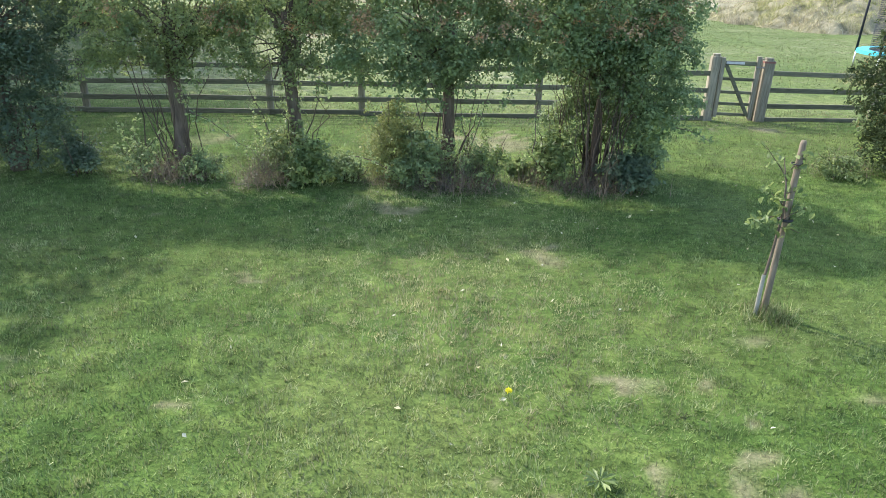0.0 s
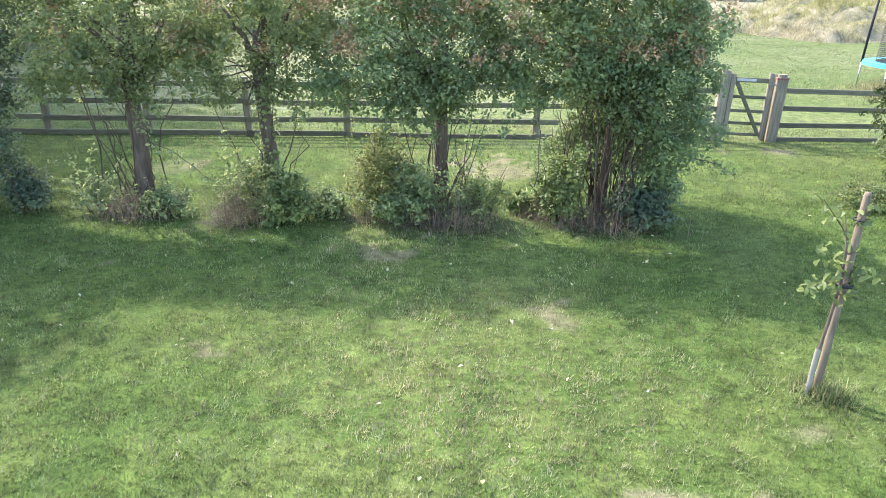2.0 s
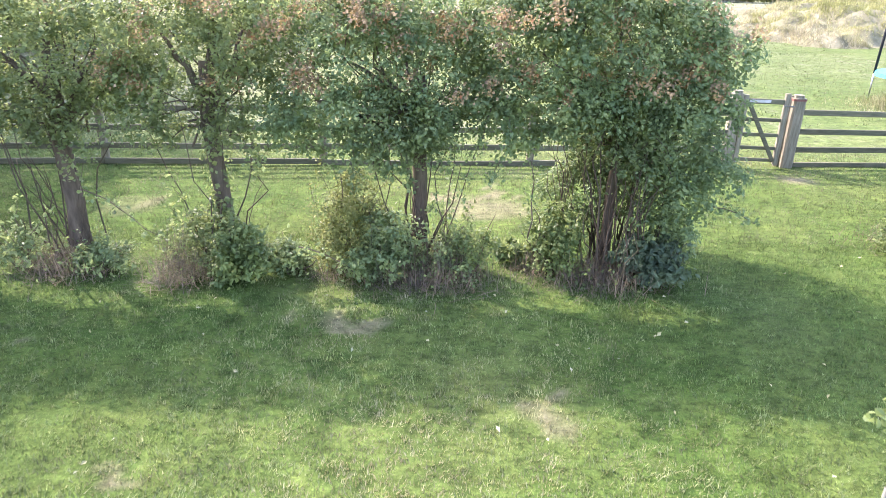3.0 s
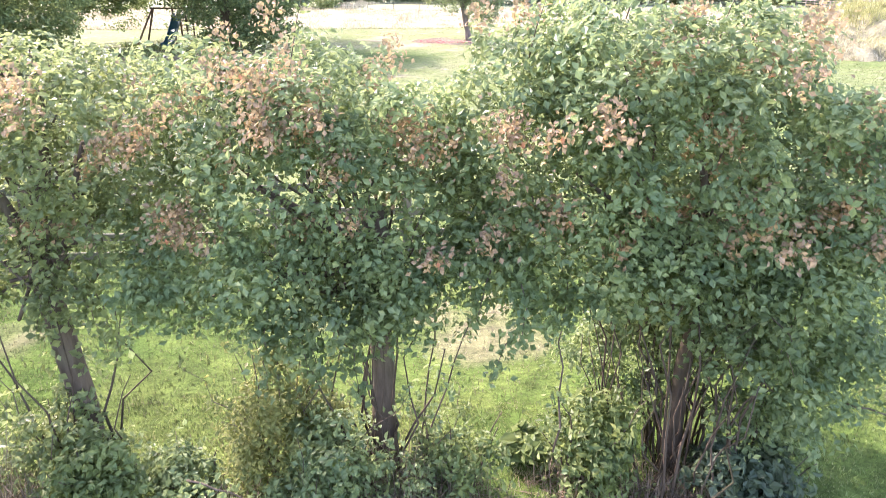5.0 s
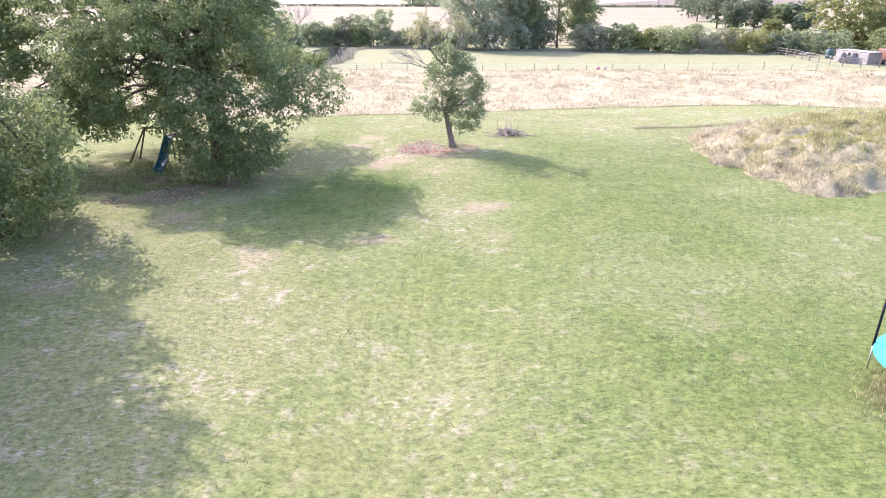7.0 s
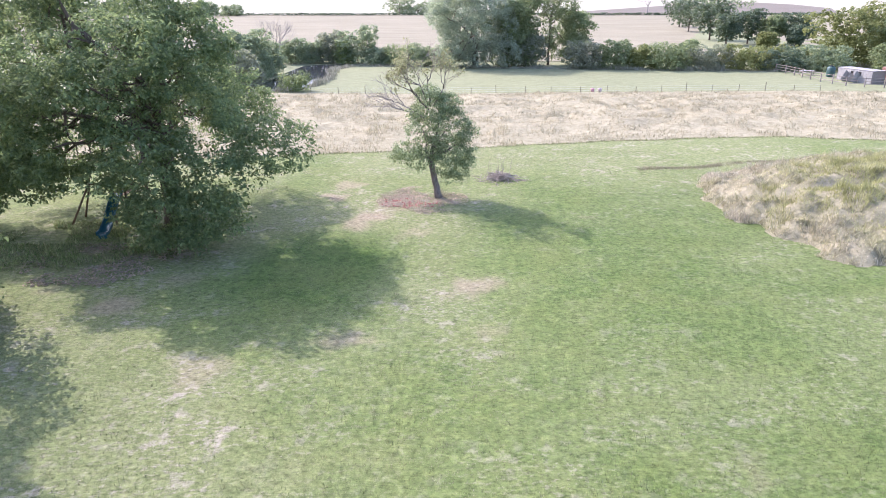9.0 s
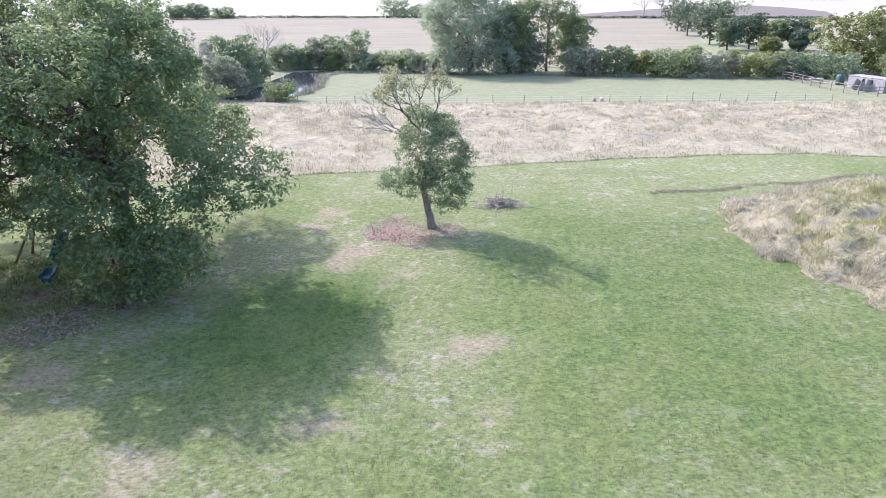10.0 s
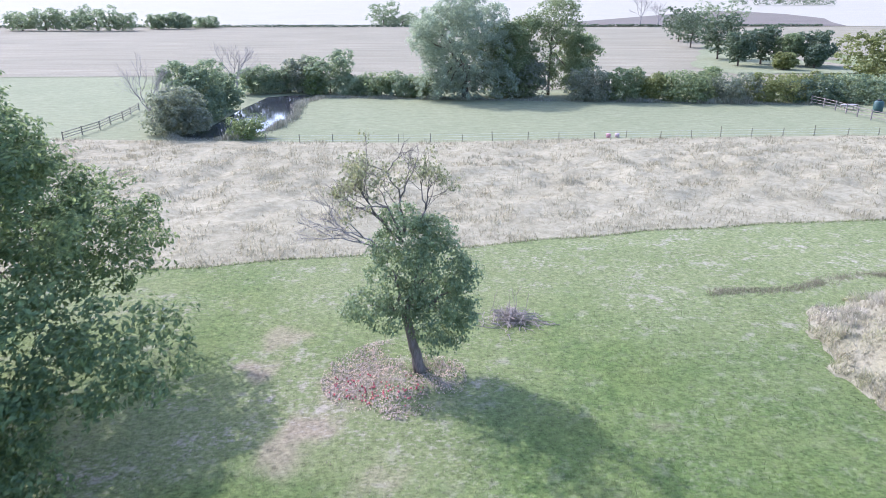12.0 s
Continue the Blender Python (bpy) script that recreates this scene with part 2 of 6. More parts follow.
M_BRUSH = bark_material("cut_branch_bark", (0.200, 0.165, 0.129), (0.400, 0.345, 0.279), 18)
M_WOOD = wood_material("weathered_rail", (0.078, 0.074, 0.045), (0.190, 0.174, 0.112))
M_POST = wood_material("weathered_post", (0.125, 0.108, 0.070), (0.285, 0.248, 0.170), 9, (1, 1, 0.12))
M_GATEPOST = wood_material("grey_gate_post", (0.165, 0.142, 0.098), (0.350, 0.305, 0.220), 9, (1, 1, 0.1))
M_STAKE = wood_material("stake_wood", (0.115, 0.088, 0.058), (0.280, 0.226, 0.158), 10, (1, 1, 0.1))


# ---- mesh helpers ----
def rng_of(seed):
    return np.random.default_rng(seed)


def fast_mesh(name, verts, faces, mat, smooth=False, attrs=None):
    """A mesh from arrays; faces all have the same number of corners."""
    verts = np.asarray(verts, dtype=np.float32)
    faces = np.asarray(faces, dtype=np.int32)
    me = bpy.data.meshes.new(name)
    me.vertices.add(len(verts))
    me.vertices.foreach_set("co", verts.ravel())
    k = faces.shape[1]
    me.loops.add(faces.size)
    me.loops.foreach_set("vertex_index", faces.ravel())
    me.polygons.add(len(faces))
    me.polygons.foreach_set("loop_start", np.arange(0, faces.size, k, dtype=np.int32))
    me.polygons.foreach_set("use_smooth", np.full(len(faces), smooth, dtype=bool))
    for key, values in (attrs or {}).items():
        a = me.attributes.new(key, "FLOAT", "POINT")
        a.data.foreach_set("value", np.asarray(values, dtype=np.float32))
    me.update(calc_edges=True)
    me.validate()
    me.materials.append(mat)
    return me


class Geo:
    """Collects triangles and quads into one mesh."""

    def __init__(self):
        self.v, self.f, self.n = [], [], 0

    def add(self, verts, faces):
        verts = np.asarray(verts, float).reshape(-1, 3)
        for f in faces:
            self.f.append([i + self.n for i in f])
        self.v.append(verts)
        self.n += len(verts)
        return self

    def mesh(self, name, mat, smooth=False):
        me = bpy.data.meshes.new(name)
        me.from_pydata(np.vstack(self.v).tolist(), [], self.f)
        me.materials.append(mat)
        if smooth:
            me.polygons.foreach_set("use_smooth", [True] * len(me.polygons))
        me.update()
        return me


def thing(name, at, label, category, group="", kind=""):
    ob = new(name)
    ob.empty_display_size = 0.2
    ob.location = at
    return tagged(ob, label, category, group, kind)


def part(name, mesh, parent, label="", at=(0, 0, 0)):
    ob = new(name, mesh)
    ob.parent = parent
    ob.location = at
    return tagged(ob, label) if label else ob


def beam(p0, p1, w, h, chamfer=0.012, up=(0, 0, 1)):
    """A squared timber with chamfered edges from p0 to p1, w across and h along up."""
    p0, p1, up = np.array(p0, float), np.array(p1, float), np.array(up, float)
    d = (p1 - p0) / np.linalg.norm(p1 - p0)
    if abs(d @ up) > 0.95:
        up = np.array((0.0, 1.0, 0.0))
    side = np.cross(d, up)
    side /= np.linalg.norm(side)
    top = np.cross(side, d)
    a, b, c = w / 2, h / 2, chamfer
    ring = [(a - c, b), (a, b - c), (a, c - b), (a - c, -b), (c - a, -b), (-a, c - b), (-a, b - c), (c - a, b)]
    v = [p + side * x + top * y for p in (p0, p1) for x, y in ring]
    f = [[i, (i + 1) % 8, 8 + (i + 1) % 8, 8 + i] for i in range(8)] + [list(range(7, -1, -1)), list(range(8, 16))]
    return v, f


def tube(points, radii, sides=7, cap=True):
    """A round tapering stem along points."""
    pts = np.array(points, float)
    n = len(pts)
    v, f = [], []
    ref = np.array((0.31, 0.95, 0.05))
    for i in range(n):
        d = pts[min(i + 1, n - 1)] - pts[max(i - 1, 0)]
        d /= np.linalg.norm(d) + 1e-9
        s = np.cross(d, ref)
        if np.linalg.norm(s) < 0.1:
            s = np.cross(d, (1.0, 0, 0))
        s /= np.linalg.norm(s)
        u = np.cross(s, d)
        for k in range(sides):
            a = 2 * math.pi * k / sides
            v.append(pts[i] + radii[i] * (math.cos(a) * s + math.sin(a) * u))
    for i in range(n - 1):
        for k in range(sides):
            a, b = i * sides + k, i * sides + (k + 1) % sides
            f.append([a, b, b + sides, a + sides])
    if cap:
        f.append(list(range(sides - 1, -1, -1)))
        f.append([(n - 1) * sides + k for k in range(sides)])
    return v, f


def bent(p0, p1, rng, wob=0.12, steps=5, sag=0.0):
    """A crooked line of points from p0 to p1."""
    p0, p1 = np.array(p0, float), np.array(p1, float)
    L = np.linalg.norm(p1 - p0)
    out = []
    for i in range(steps + 1):
        t = i / steps
        p = p0 + (p1 - p0) * t + rng.normal(0, wob * L / steps, 3) * (0 < i < steps)
        p[2] += sag * L * math.sin(math.pi * t)
        out.append(p)
    return out


def taper(r0, r1, steps=5):
    return [r0 + (r1 - r0) * i / steps for i in range(steps + 1)]


def leaf_arrays(pos, nrm, size, rng, ratio=0.62, droop=0.35, full=False):
    """Folded leaves at pos facing nrm. Returns vertices and triangles."""
    n = len(pos)
    size = size * rng.uniform(0.65, 1.3, (n, 1))
    t = rng.normal(size=(n, 3))
    t[:, 2] -= droop
    t -= (t * nrm).sum(1, keepdims=True) * nrm
    t /= np.linalg.norm(t, axis=1, keepdims=True) + 1e-9
    s = np.cross(nrm, t)
    fold = nrm * size * 0.14
    if full:
        v = np.stack([pos - t * size * 0.5, pos - t * size * 0.12 - s * size * ratio * 0.5 + fold, pos + t * size * 0.22 - s * size * ratio * 0.42 + fold,
                      pos + t * size * 0.5 - fold * 0.6, pos + t * size * 0.22 + s * size * ratio * 0.42 + fold, pos - t * size * 0.12 + s * size * ratio * 0.5 + fold], 1)
        f = np.array([[0, 3, 2], [0, 2, 1], [0, 5, 4], [0, 4, 3]])
        k = 6
    else:
        v = np.stack([pos - t * size * 0.5, pos - s * size * ratio * 0.5 + fold, pos + t * size * 0.5, pos + s * size * ratio * 0.5 + fold], 1)
        f = np.array([[0, 2, 1], [0, 3, 2]])
        k = 4
    faces = (np.arange(n)[:, None, None] * k + f[None]).reshape(-1, 3)
    return v.reshape(-1, 3), faces


def unit(a):
    return a / (np.linalg.norm(a, axis=-1, keepdims=True) + 1e-9)


def crown_points(lobes, count, rng, clump=0.22, per=14, shell=0.35, hang=0.0, gap=0.36, spray=0.04):
    """Leaf places and facings: small domed sprigs of leaves set over the outside of each lobe, with fewer inside."""
    lobes = np.array(lobes, float)
    r = lobes[:, 3:6]
    w = (r[:, 0] * r[:, 1] + r[:, 1] * r[:, 2] + r[:, 0] * r[:, 2])
    m = max(1, int(count / per * 1.25))
    pick = rng.choice(len(lobes), m, p=w / w.sum())
    d = unit(rng.normal(size=(m, 3)) + np.array((0, 0, 0.3)))
    rad = np.where(rng.uniform(0, 1, (m, 1)) < shell * 0.6, rng.uniform(0.35, 0.85, (m, 1)), rng.uniform(0.86, 1.06, (m, 1)))
    rad = np.where(rng.uniform(0, 1, (m, 1)) < spray, rng.uniform(1.05, 1.22, (m, 1)), rad)
    c = lobes[pick, :3] + d * lobes[pick, 3:6] * rad
    # fewer sprigs where another lobe covers them, and open gaps between sprays
    deep = np.full(m, 9.0)
    for k in range(len(lobes)):
        q = np.linalg.norm((c - lobes[k, :3]) / lobes[k, 3:6], axis=1)
        deep = np.minimum(deep, np.where(pick == k, 9.0, q))
    step = float(np.median(lobes[:, 3]))
    hole = vnoise(c[:, 0] + 0.6 * c[:, 2], c[:, 1] - 0.5 * c[:, 2], 2.2 / step, 7) * 0.5 + vnoise(c[:, 2] * 1.3 - 0.3 * c[:, 0], c[:, 0] + 0.4 * c[:, 1], 2.6 / step, 8) * 0.5
    keep = (hole > gap) & ((deep > 0.72) | (rng.uniform(0, 1, m) < 0.3))
    c, d = c[keep], d[keep]
    m = len(c)
    own = np.repeat(np.arange(m), per)
    s = clump * 1.75 * rng.uniform(0.55, 1.35, (m, 1))[own]
    e = unit(rng.normal(size=(m * per, 3)) + d[own] * 0.6 + np.array((0, 0, 0.35)))
    pos = c[own] + e * s * rng.uniform(0.45, 1.25, (m * per, 1)) * np.array((1, 1, 0.62))
    pos[:, 2] -= np.abs(rng.normal(size=m * per)) * hang
    nrm = unit(e * 0.8 + np.array((0, 0, 0.45)) + rng.normal(size=(m * per, 3)) * 0.38)
    return pos, nrm


def crown_mesh(name, lobes, count, leaf, mat, seed, clump=0.22, per=14, shell=0.35, full=False, ratio=0.62, floor=0.02, hang=0.0, gap=0.36):
    rng = rng_of(seed)
    pos, nrm = crown_points(lobes, count, rng, clump, per, shell, hang, gap)
    keep = pos[:, 2] > floor + leaf * 0.5
    pos, nrm = pos[keep], nrm[keep]
    v, f = leaf_arrays(pos, nrm, leaf, rng, ratio, full=full)
    return fast_mesh(name, v, f, mat)


def spread_lobes(centre, radii, count, size, rng, low=-0.55):
    """Lobes set over an ellipsoid, so that the outline is uneven."""
    out = [(*centre, radii[0] * 0.62, radii[1] * 0.62, radii[2] * 0.62)]
    i = 0
    while len(out) < count:
        i += 1
        z = low + (1 - low) * ((i * 0.7548777) % 1.0)
        a = i * 0.5698403 * 2 * math.pi + rng.uniform(-0.3, 0.3)
        q = math.sqrt(max(0.0, 1 - z * z))
        k = rng.uniform(0.62, 0.92)
        s = size * rng.uniform(0.7, 1.3)
        out.append((centre[0] + radii[0] * q * math.cos(a) * k, centre[1] + radii[1] * q * math.sin(a) * k, centre[2] + radii[2] * z * k, s, s, s * 0.8))
    return out


def limbs(owner, base, fork, lobes, r0, mat, rng, count=7, name="branch"):
    """Main limbs from the fork out into the lobes."""
    order = sorted(range(1, len(lobes)), key=lambda i: -lobes[i][3])
    for i in order[:count]:
        c = np.array(lobes[i][:3])
        g = Geo()
        mid = np.array(fork) + np.array((0, 0, rng.uniform(-0.25, 0.2))) * np.linalg.norm(c - fork) * 0.4
        r = r0 * rng.uniform(0.3, 0.55)
        line = bent(mid, c, rng, 0.16, 6, 0.06)
        g.add(*tube(line, taper(r, r * 0.22, 6), 6))
        for _ in range(5):
            k = rng.integers(2, 6)
            tip = line[k] + unit(rng.normal(size=3) + np.array((0, 0, 0.3))) * lobes[i][3] * rng.uniform(0.5, 1.0)
            g.add(*tube(bent(line[k], tip, rng, 0.2, 4), taper(r * 0.35, r * 0.06, 4), 5))
        part(name, g.mesh(name, mat, True), owner)


def fork_tree(g, p, d, length, r, depth, rng, up=0.25, spread=0.5):
    """A limb that forks again and again into finer twigs, added to g. Returns the twig ends."""
    q = p + d * length
    line = bent(p, q, rng, 0.13, 4)
    g.add(*tube(line, taper(r, r * 0.62, 4), 6 if depth > 1 else 4))
    if depth == 0:
        return [q]
    ends = []
    for k in range(3 if depth > 1 else 4):
        base = line[-1] if k < 2 else line[rng.integers(2, 4)]
        nd = unit(d + rng.normal(size=3) * spread * (1, 0.8, 0.8) + np.array((0, 0, up)))
        ends += fork_tree(g, base, nd, length * rng.uniform(0.55, 0.85), r * (0.6 if k < 2 else 0.45), depth - 1, rng, up, spread)
    return ends


# ---- value noise for the ground ----
NOISE_TABLE = np.random.default_rng(11).random((256, 256))


def vnoise(x, y, scale, seed=0):
    x, y = np.asarray(x, float) * scale + 37.7 * seed, np.asarray(y, float) * scale + 91.3 * seed
    xi, yi = np.floor(x).astype(int), np.floor(y).astype(int)
    fx, fy = x - xi, y - yi
    fx, fy = fx * fx * (3 - 2 * fx), fy * fy * (3 - 2 * fy)
    T = NOISE_TABLE
    a, b = T[xi % 256, yi % 256], T[(xi + 1) % 256, yi % 256]
    c, d = T[xi % 256, (yi + 1) % 256], T[(xi + 1) % 256, (yi + 1) % 256]
    return (a * (1 - fx) + b * fx) * (1 - fy) + (c * (1 - fx) + d * fx) * fy


def fbm(x, y, scale, seed=0, octaves=4):
    t, amp, tot = 0.0, 1.0, 0.0
    for o in range(octaves):
        t = t + amp * vnoise(x, y, scale * 2 ** o, seed + o)
        tot += amp
        amp *= 0.55
    return t / tot


# worn places of the garden lawn: x, y, radius
WORN = [(1.68, 5.47, 0.40), (0.78, 5.05, 0.30), (2.4, 4.46, 0.42), (1.07, 4.38, 0.30), (-1.36, 5.08, 0.26), (1.46, 7.82, 0.38),
        (-1.47, 7.05, 0.30), (2.29, 5.5, 0.24), (2.34, 5.14, 0.22), (-2.84, 5.52, 0.26), (0.36, 5.93, 0.2), (2.81, 6.18, 0.34),
        (3.43, 5.4, 0.34), (1.57, 4.5, 0.28), (-3.0, 8.9, 0.5), (-0.4, 9.2, 0.55), (1.0, 13.2, 0.9), (-4.0, 12.4, 0.8), (5.6, 14.3, 0.5)]
# bare earth under the big tree, by the gate and round the apple tree
EARTH = [(-4.14, 49.9, 1.3, 0.85), (-1.56, 46.4, 1.2, 0.85), (13.6, 51.2, 1.0, 0.6), (9.6, 46.1, 1.0, 0.6), (-6.1, 30.3, 1.2, 0.65), (-10.5, 35.8, 2.2, 0.7), (-1.06, 20.0, 0.45, 0.8), (2.5, 18.7, 0.45, 0.8), (-2.0, 18.6, 0.4, 0.7), (9.5, 23.7, 0.7, 0.6), (-12.0, 27.8, 2.0, 0.6), (-1.7, 33.0, 1.4, 0.65),
         (1.2, 12.6, 0.8, 0.62), (-0.9, 12.9, 0.6, 0.5), (-3.8, 12.4, 0.7, 0.5), (-13.5, 41.0, 2.6, 0.65), (-9.0, 38.3, 2.0, 0.6), (-13.0, 36.2, 2.2, 0.55), (-15.5, 29.0, 2.2, 0.6), (6.4, 14.4, 0.6, 0.8), (-1.8, 19.0, 0.7, 0.6),
         (2.6, 19.4, 0.7, 0.7), (3.6, 18.6, 0.6, 0.6), (0.2, 20.6, 0.8, 0.7), (-3.4, 19.6, 0.7, 0.6), (6.0, 24.6, 0.8, 0.6), (9.5, 26.0, 1.4, 0.6),
         (2.8, 37.5, 2.2, 0.75), (3.4, 33.5, 1.6, 0.55), (-2.2, 44.5, 1.8, 0.75), (0.8, 43.3, 1.6, 0.6), (-6.0, 31.0, 2.0, 0.6), (-3.6, 52.0, 2.0, 0.7), (-0.5, 48.6, 2.3, 0.75)]


def dryness(x, y):
    x, y = np.asarray(x, float), np.asarray(y, float)
    near = np.clip((17.0 - y) / 3.0, 0, 1)
    d = 0.45 * np.clip((fbm(x, y, 0.55, 3) - 0.50) * 3.2, 0, 1) * near
    for cx, cy, r in WORN:
        q = np.hypot(x - cx, (y - cy) * 1.15) / r + (fbm(x, y, 5.0, 5) - 0.5) * 3.6
        d = np.maximum(d, np.clip((0.72 - q) * 0.95, 0, 0.66))
    far = 1 - near
    p = np.clip((fbm(x, y * 1.0, 0.16, 8) - 0.50) * 3.4, 0, 1)
    d = np.maximum(d, far * 0.30 * p)
    for cx, cy, r, k in EARTH:
        q = np.hypot(x - cx, y - cy) / r + (fbm(x, y, 0.9, 12) - 0.5) * 1.7
        d = np.maximum(d, np.clip((1.1 - q) * 1.1, 0, 1) * k * 0.95)
    return d


def walnut_shade(x, y):
    """The walnut's cast shade, painted into the turf as thicker, deeper green."""
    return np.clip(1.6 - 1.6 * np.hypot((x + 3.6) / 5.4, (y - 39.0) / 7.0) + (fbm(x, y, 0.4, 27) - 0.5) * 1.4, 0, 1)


def thinness(x, y):
    """Where the paddock's turf is worn thin: most along the middle and towards the meadow, less on the lush side by the
    mound and in the walnut's painted shade.
    """
    x, y = np.asarray(x, float), np.asarray(y, float)
    far = np.clip((y - 15.0) / 4.0, 0, 1)
    lush = np.clip((x - 3.0 - 0.1 * (y - 40.0)) / 5.0, 0, 1) * np.clip((y - 26.0) / 8.0, 0, 1) * np.clip((56.0 + 0.1 * x + (fbm(x, y, 0.2, 19) - 0.5) * 10 - y) / 5.0, 0, 1)
    return far * np.clip(0.62 + (fbm(x, y, 0.13, 17) - 0.45) * 2.4 + 0.3 * np.clip((y - 50.0) / 6.0, 0, 1), 0.3, 1.0) * (1 - 0.25 * lush) * (1 - 0.85 * walnut_shade(x, y))


def lush_and_shade(x, y):
    """Where the turf is thick and deep green: the lawn's sides and the paddock before the mound, plus the shade painted
    beside the walnut.
    """
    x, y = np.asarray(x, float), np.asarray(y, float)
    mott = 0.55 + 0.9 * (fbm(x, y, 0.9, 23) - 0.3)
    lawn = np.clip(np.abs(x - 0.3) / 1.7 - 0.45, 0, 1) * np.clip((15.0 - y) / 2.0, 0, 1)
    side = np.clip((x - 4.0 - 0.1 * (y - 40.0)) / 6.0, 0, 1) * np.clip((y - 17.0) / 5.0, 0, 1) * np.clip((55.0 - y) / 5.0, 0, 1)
    return np.clip(np.maximum(np.maximum(lawn, side * 0.95), walnut_shade(x, y) * 1.1) * mott, 0, 1)


def ground_z(x, y):
    """Level round the garden; the far fields rise gently."""
    y = np.asarray(y, float)
    lump = (fbm(x, y, 0.7, 21) - 0.5) * 0.05
    return np.where(y < 60, lump, 0.0) + 0.012 * np.clip(y - 420, 0, None)


def sheet(name, xs, ys, z, mat, label, category, kind="structure", inside=None, attr=False):
    X, Y = np.meshgrid(xs, ys, indexing="ij")
    Z = ground_z(X, Y) + z
    v = np.stack([X, Y, Z], -1).reshape(-1, 3)
    nx, ny = len(xs), len(ys)
    i = (np.arange(nx - 1)[:, None] * ny + np.arange(ny - 1)[None]).ravel()
    f = np.stack([i, i + ny, i + ny + 1, i + 1], 1)
    if inside is not None:
        c = v[f].mean(1)
        f = f[inside(c[:, 0], c[:, 1])]
    at = {"dry": dryness(v[:, 0], v[:, 1]), "thin": thinness(v[:, 0], v[:, 1]), "lush": lush_and_shade(v[:, 0], v[:, 1])} if attr else None
    ob = new(name, fast_mesh(name, v, f, mat, True, at))
    return tagged(ob, label, category, "", kind)


def steps(*marks):
    """Grid lines: (start, stop, step) runs joined."""
    out = []
    for a, b, s in marks:
        out += list(np.arange(a, b, s))
    out.append(marks[-1][1])
    return np.array(out)


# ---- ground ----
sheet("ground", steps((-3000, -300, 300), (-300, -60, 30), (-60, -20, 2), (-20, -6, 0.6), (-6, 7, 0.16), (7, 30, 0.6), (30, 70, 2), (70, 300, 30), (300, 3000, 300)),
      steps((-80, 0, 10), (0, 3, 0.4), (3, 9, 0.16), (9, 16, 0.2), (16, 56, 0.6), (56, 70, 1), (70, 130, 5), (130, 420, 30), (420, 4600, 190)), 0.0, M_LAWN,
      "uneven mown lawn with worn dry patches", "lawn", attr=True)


def meadow_edge(x):
    """Near edge of the unmown strip."""
    return np.interp(x, [-80, -40, -10.6, -1.7, 5.1, 15, 25.4, 30.5, 37.4, 80], [54, 56.5, 59.9, 61.5, 62.7, 64.7, 66.1, 66.2, 64.6, 58]) + 0.12 * np.sin(np.asarray(x) * 0.9)


def meadow_far(x):
    return np.interp(x, [-80, -30, 0, 20, 45, 80], [94, 93, 90.4, 91.6, 92.4, 88])


xs, ts = np.arange(-80, 80.1, 0.7), np.linspace(0, 1, 66)
X, T = np.meshgrid(xs, ts, indexing="ij")
Y = meadow_edge(X) + (meadow_far(X) - meadow_edge(X)) * T
Z = ground_z(X, Y) + 0.005 + 0.06 * np.clip(T * 20, 0, 1) + (fbm(X, Y, 0.5, 31) - 0.5) * 0.12 * np.clip(T * 20, 0, 1) + (np.clip(fbm(X, Y, 0.22, 33) - 0.4, 0, 1) * 0.8 + fbm(X, Y, 0.75, 35, 3) * 0.75) * np.clip(np.sin(T * math.pi), 0, 1)
i = (np.arange(len(xs) - 1)[:, None] * len(ts) + np.arange(len(ts) - 1)[None]).ravel()
tagged(new("meadow", fast_mesh("meadow", np.stack([X, Y, Z], -1).reshape(-1, 3), np.stack([i, i + len(ts), i + len(ts) + 1, i + 1], 1), M_MEADOW, True)),
       "strip of unmown dry meadow grass", "meadow", "", "structure")


def meadow_z(x, y):
    t = np.clip((y - meadow_edge(x)) / (meadow_far(x) - meadow_edge(x)), 0, 1)
    return (np.clip(fbm(x, y, 0.22, 33) - 0.4, 0, 1) * 0.8 + fbm(x, y, 0.75, 35, 3) * 0.75) * np.sin(t * math.pi)


POND = [(-22.0, 94.0), (-21.0, 93.0), (-18.8, 92.6), (-15.9, 92.9), (-14.4, 94.8), (-13.5, 97.6), (-12.7, 101.0), (-12.2, 104.5), (-12.5, 109.0), (-13.2, 113.5), (-13.0, 117.5), (-11.2, 120.6), (-11.6, 123.0), (-15.0, 123.6), (-18.4, 121.8), (-18.8, 118.0), (-19.4, 112.0), (-19.6, 105.0), (-19.9, 98.0)]


sheet("pasture", steps((-160, 160, 2.0)), steps((88, 152, 1.5)), 0.03, M_PASTURE, "smooth grazed green pasture beyond the meadow", "pasture",
      inside=lambda x, y: (y >= meadow_far(x) - 0.5) & ((x < -40) | (y < 130)))
sheet("stubble_field", steps((-600, 320, 8)), steps((124, 352, 4)), 0.10, M_STUBBLE, "wide pale brown stubble field", "field",
      inside=lambda x, y: (y > np.interp(x, [-600, -45, -10, 15, 70, 100, 320], [150, 147, 140, 127, 135, 190, 150])))
def strip(name, ys, left, right, n, z, mat, label, category):
    """A field between two curved sides."""
    T, Y = np.meshgrid(np.linspace(0, 1, n), ys, indexing="ij")
    X = left(Y) + (right(Y) - left(Y)) * T
    m = len(ys)
    i = (np.arange(n - 1)[:, None] * m + np.arange(m - 1)[None]).ravel()
    ob = new(name, fast_mesh(name, np.stack([X, Y, ground_z(X, Y) + z], -1).reshape(-1, 3), np.stack([i, i + m, i + m + 1, i + 1], 1), mat, True))
    return tagged(ob, label, category, "", "structure")


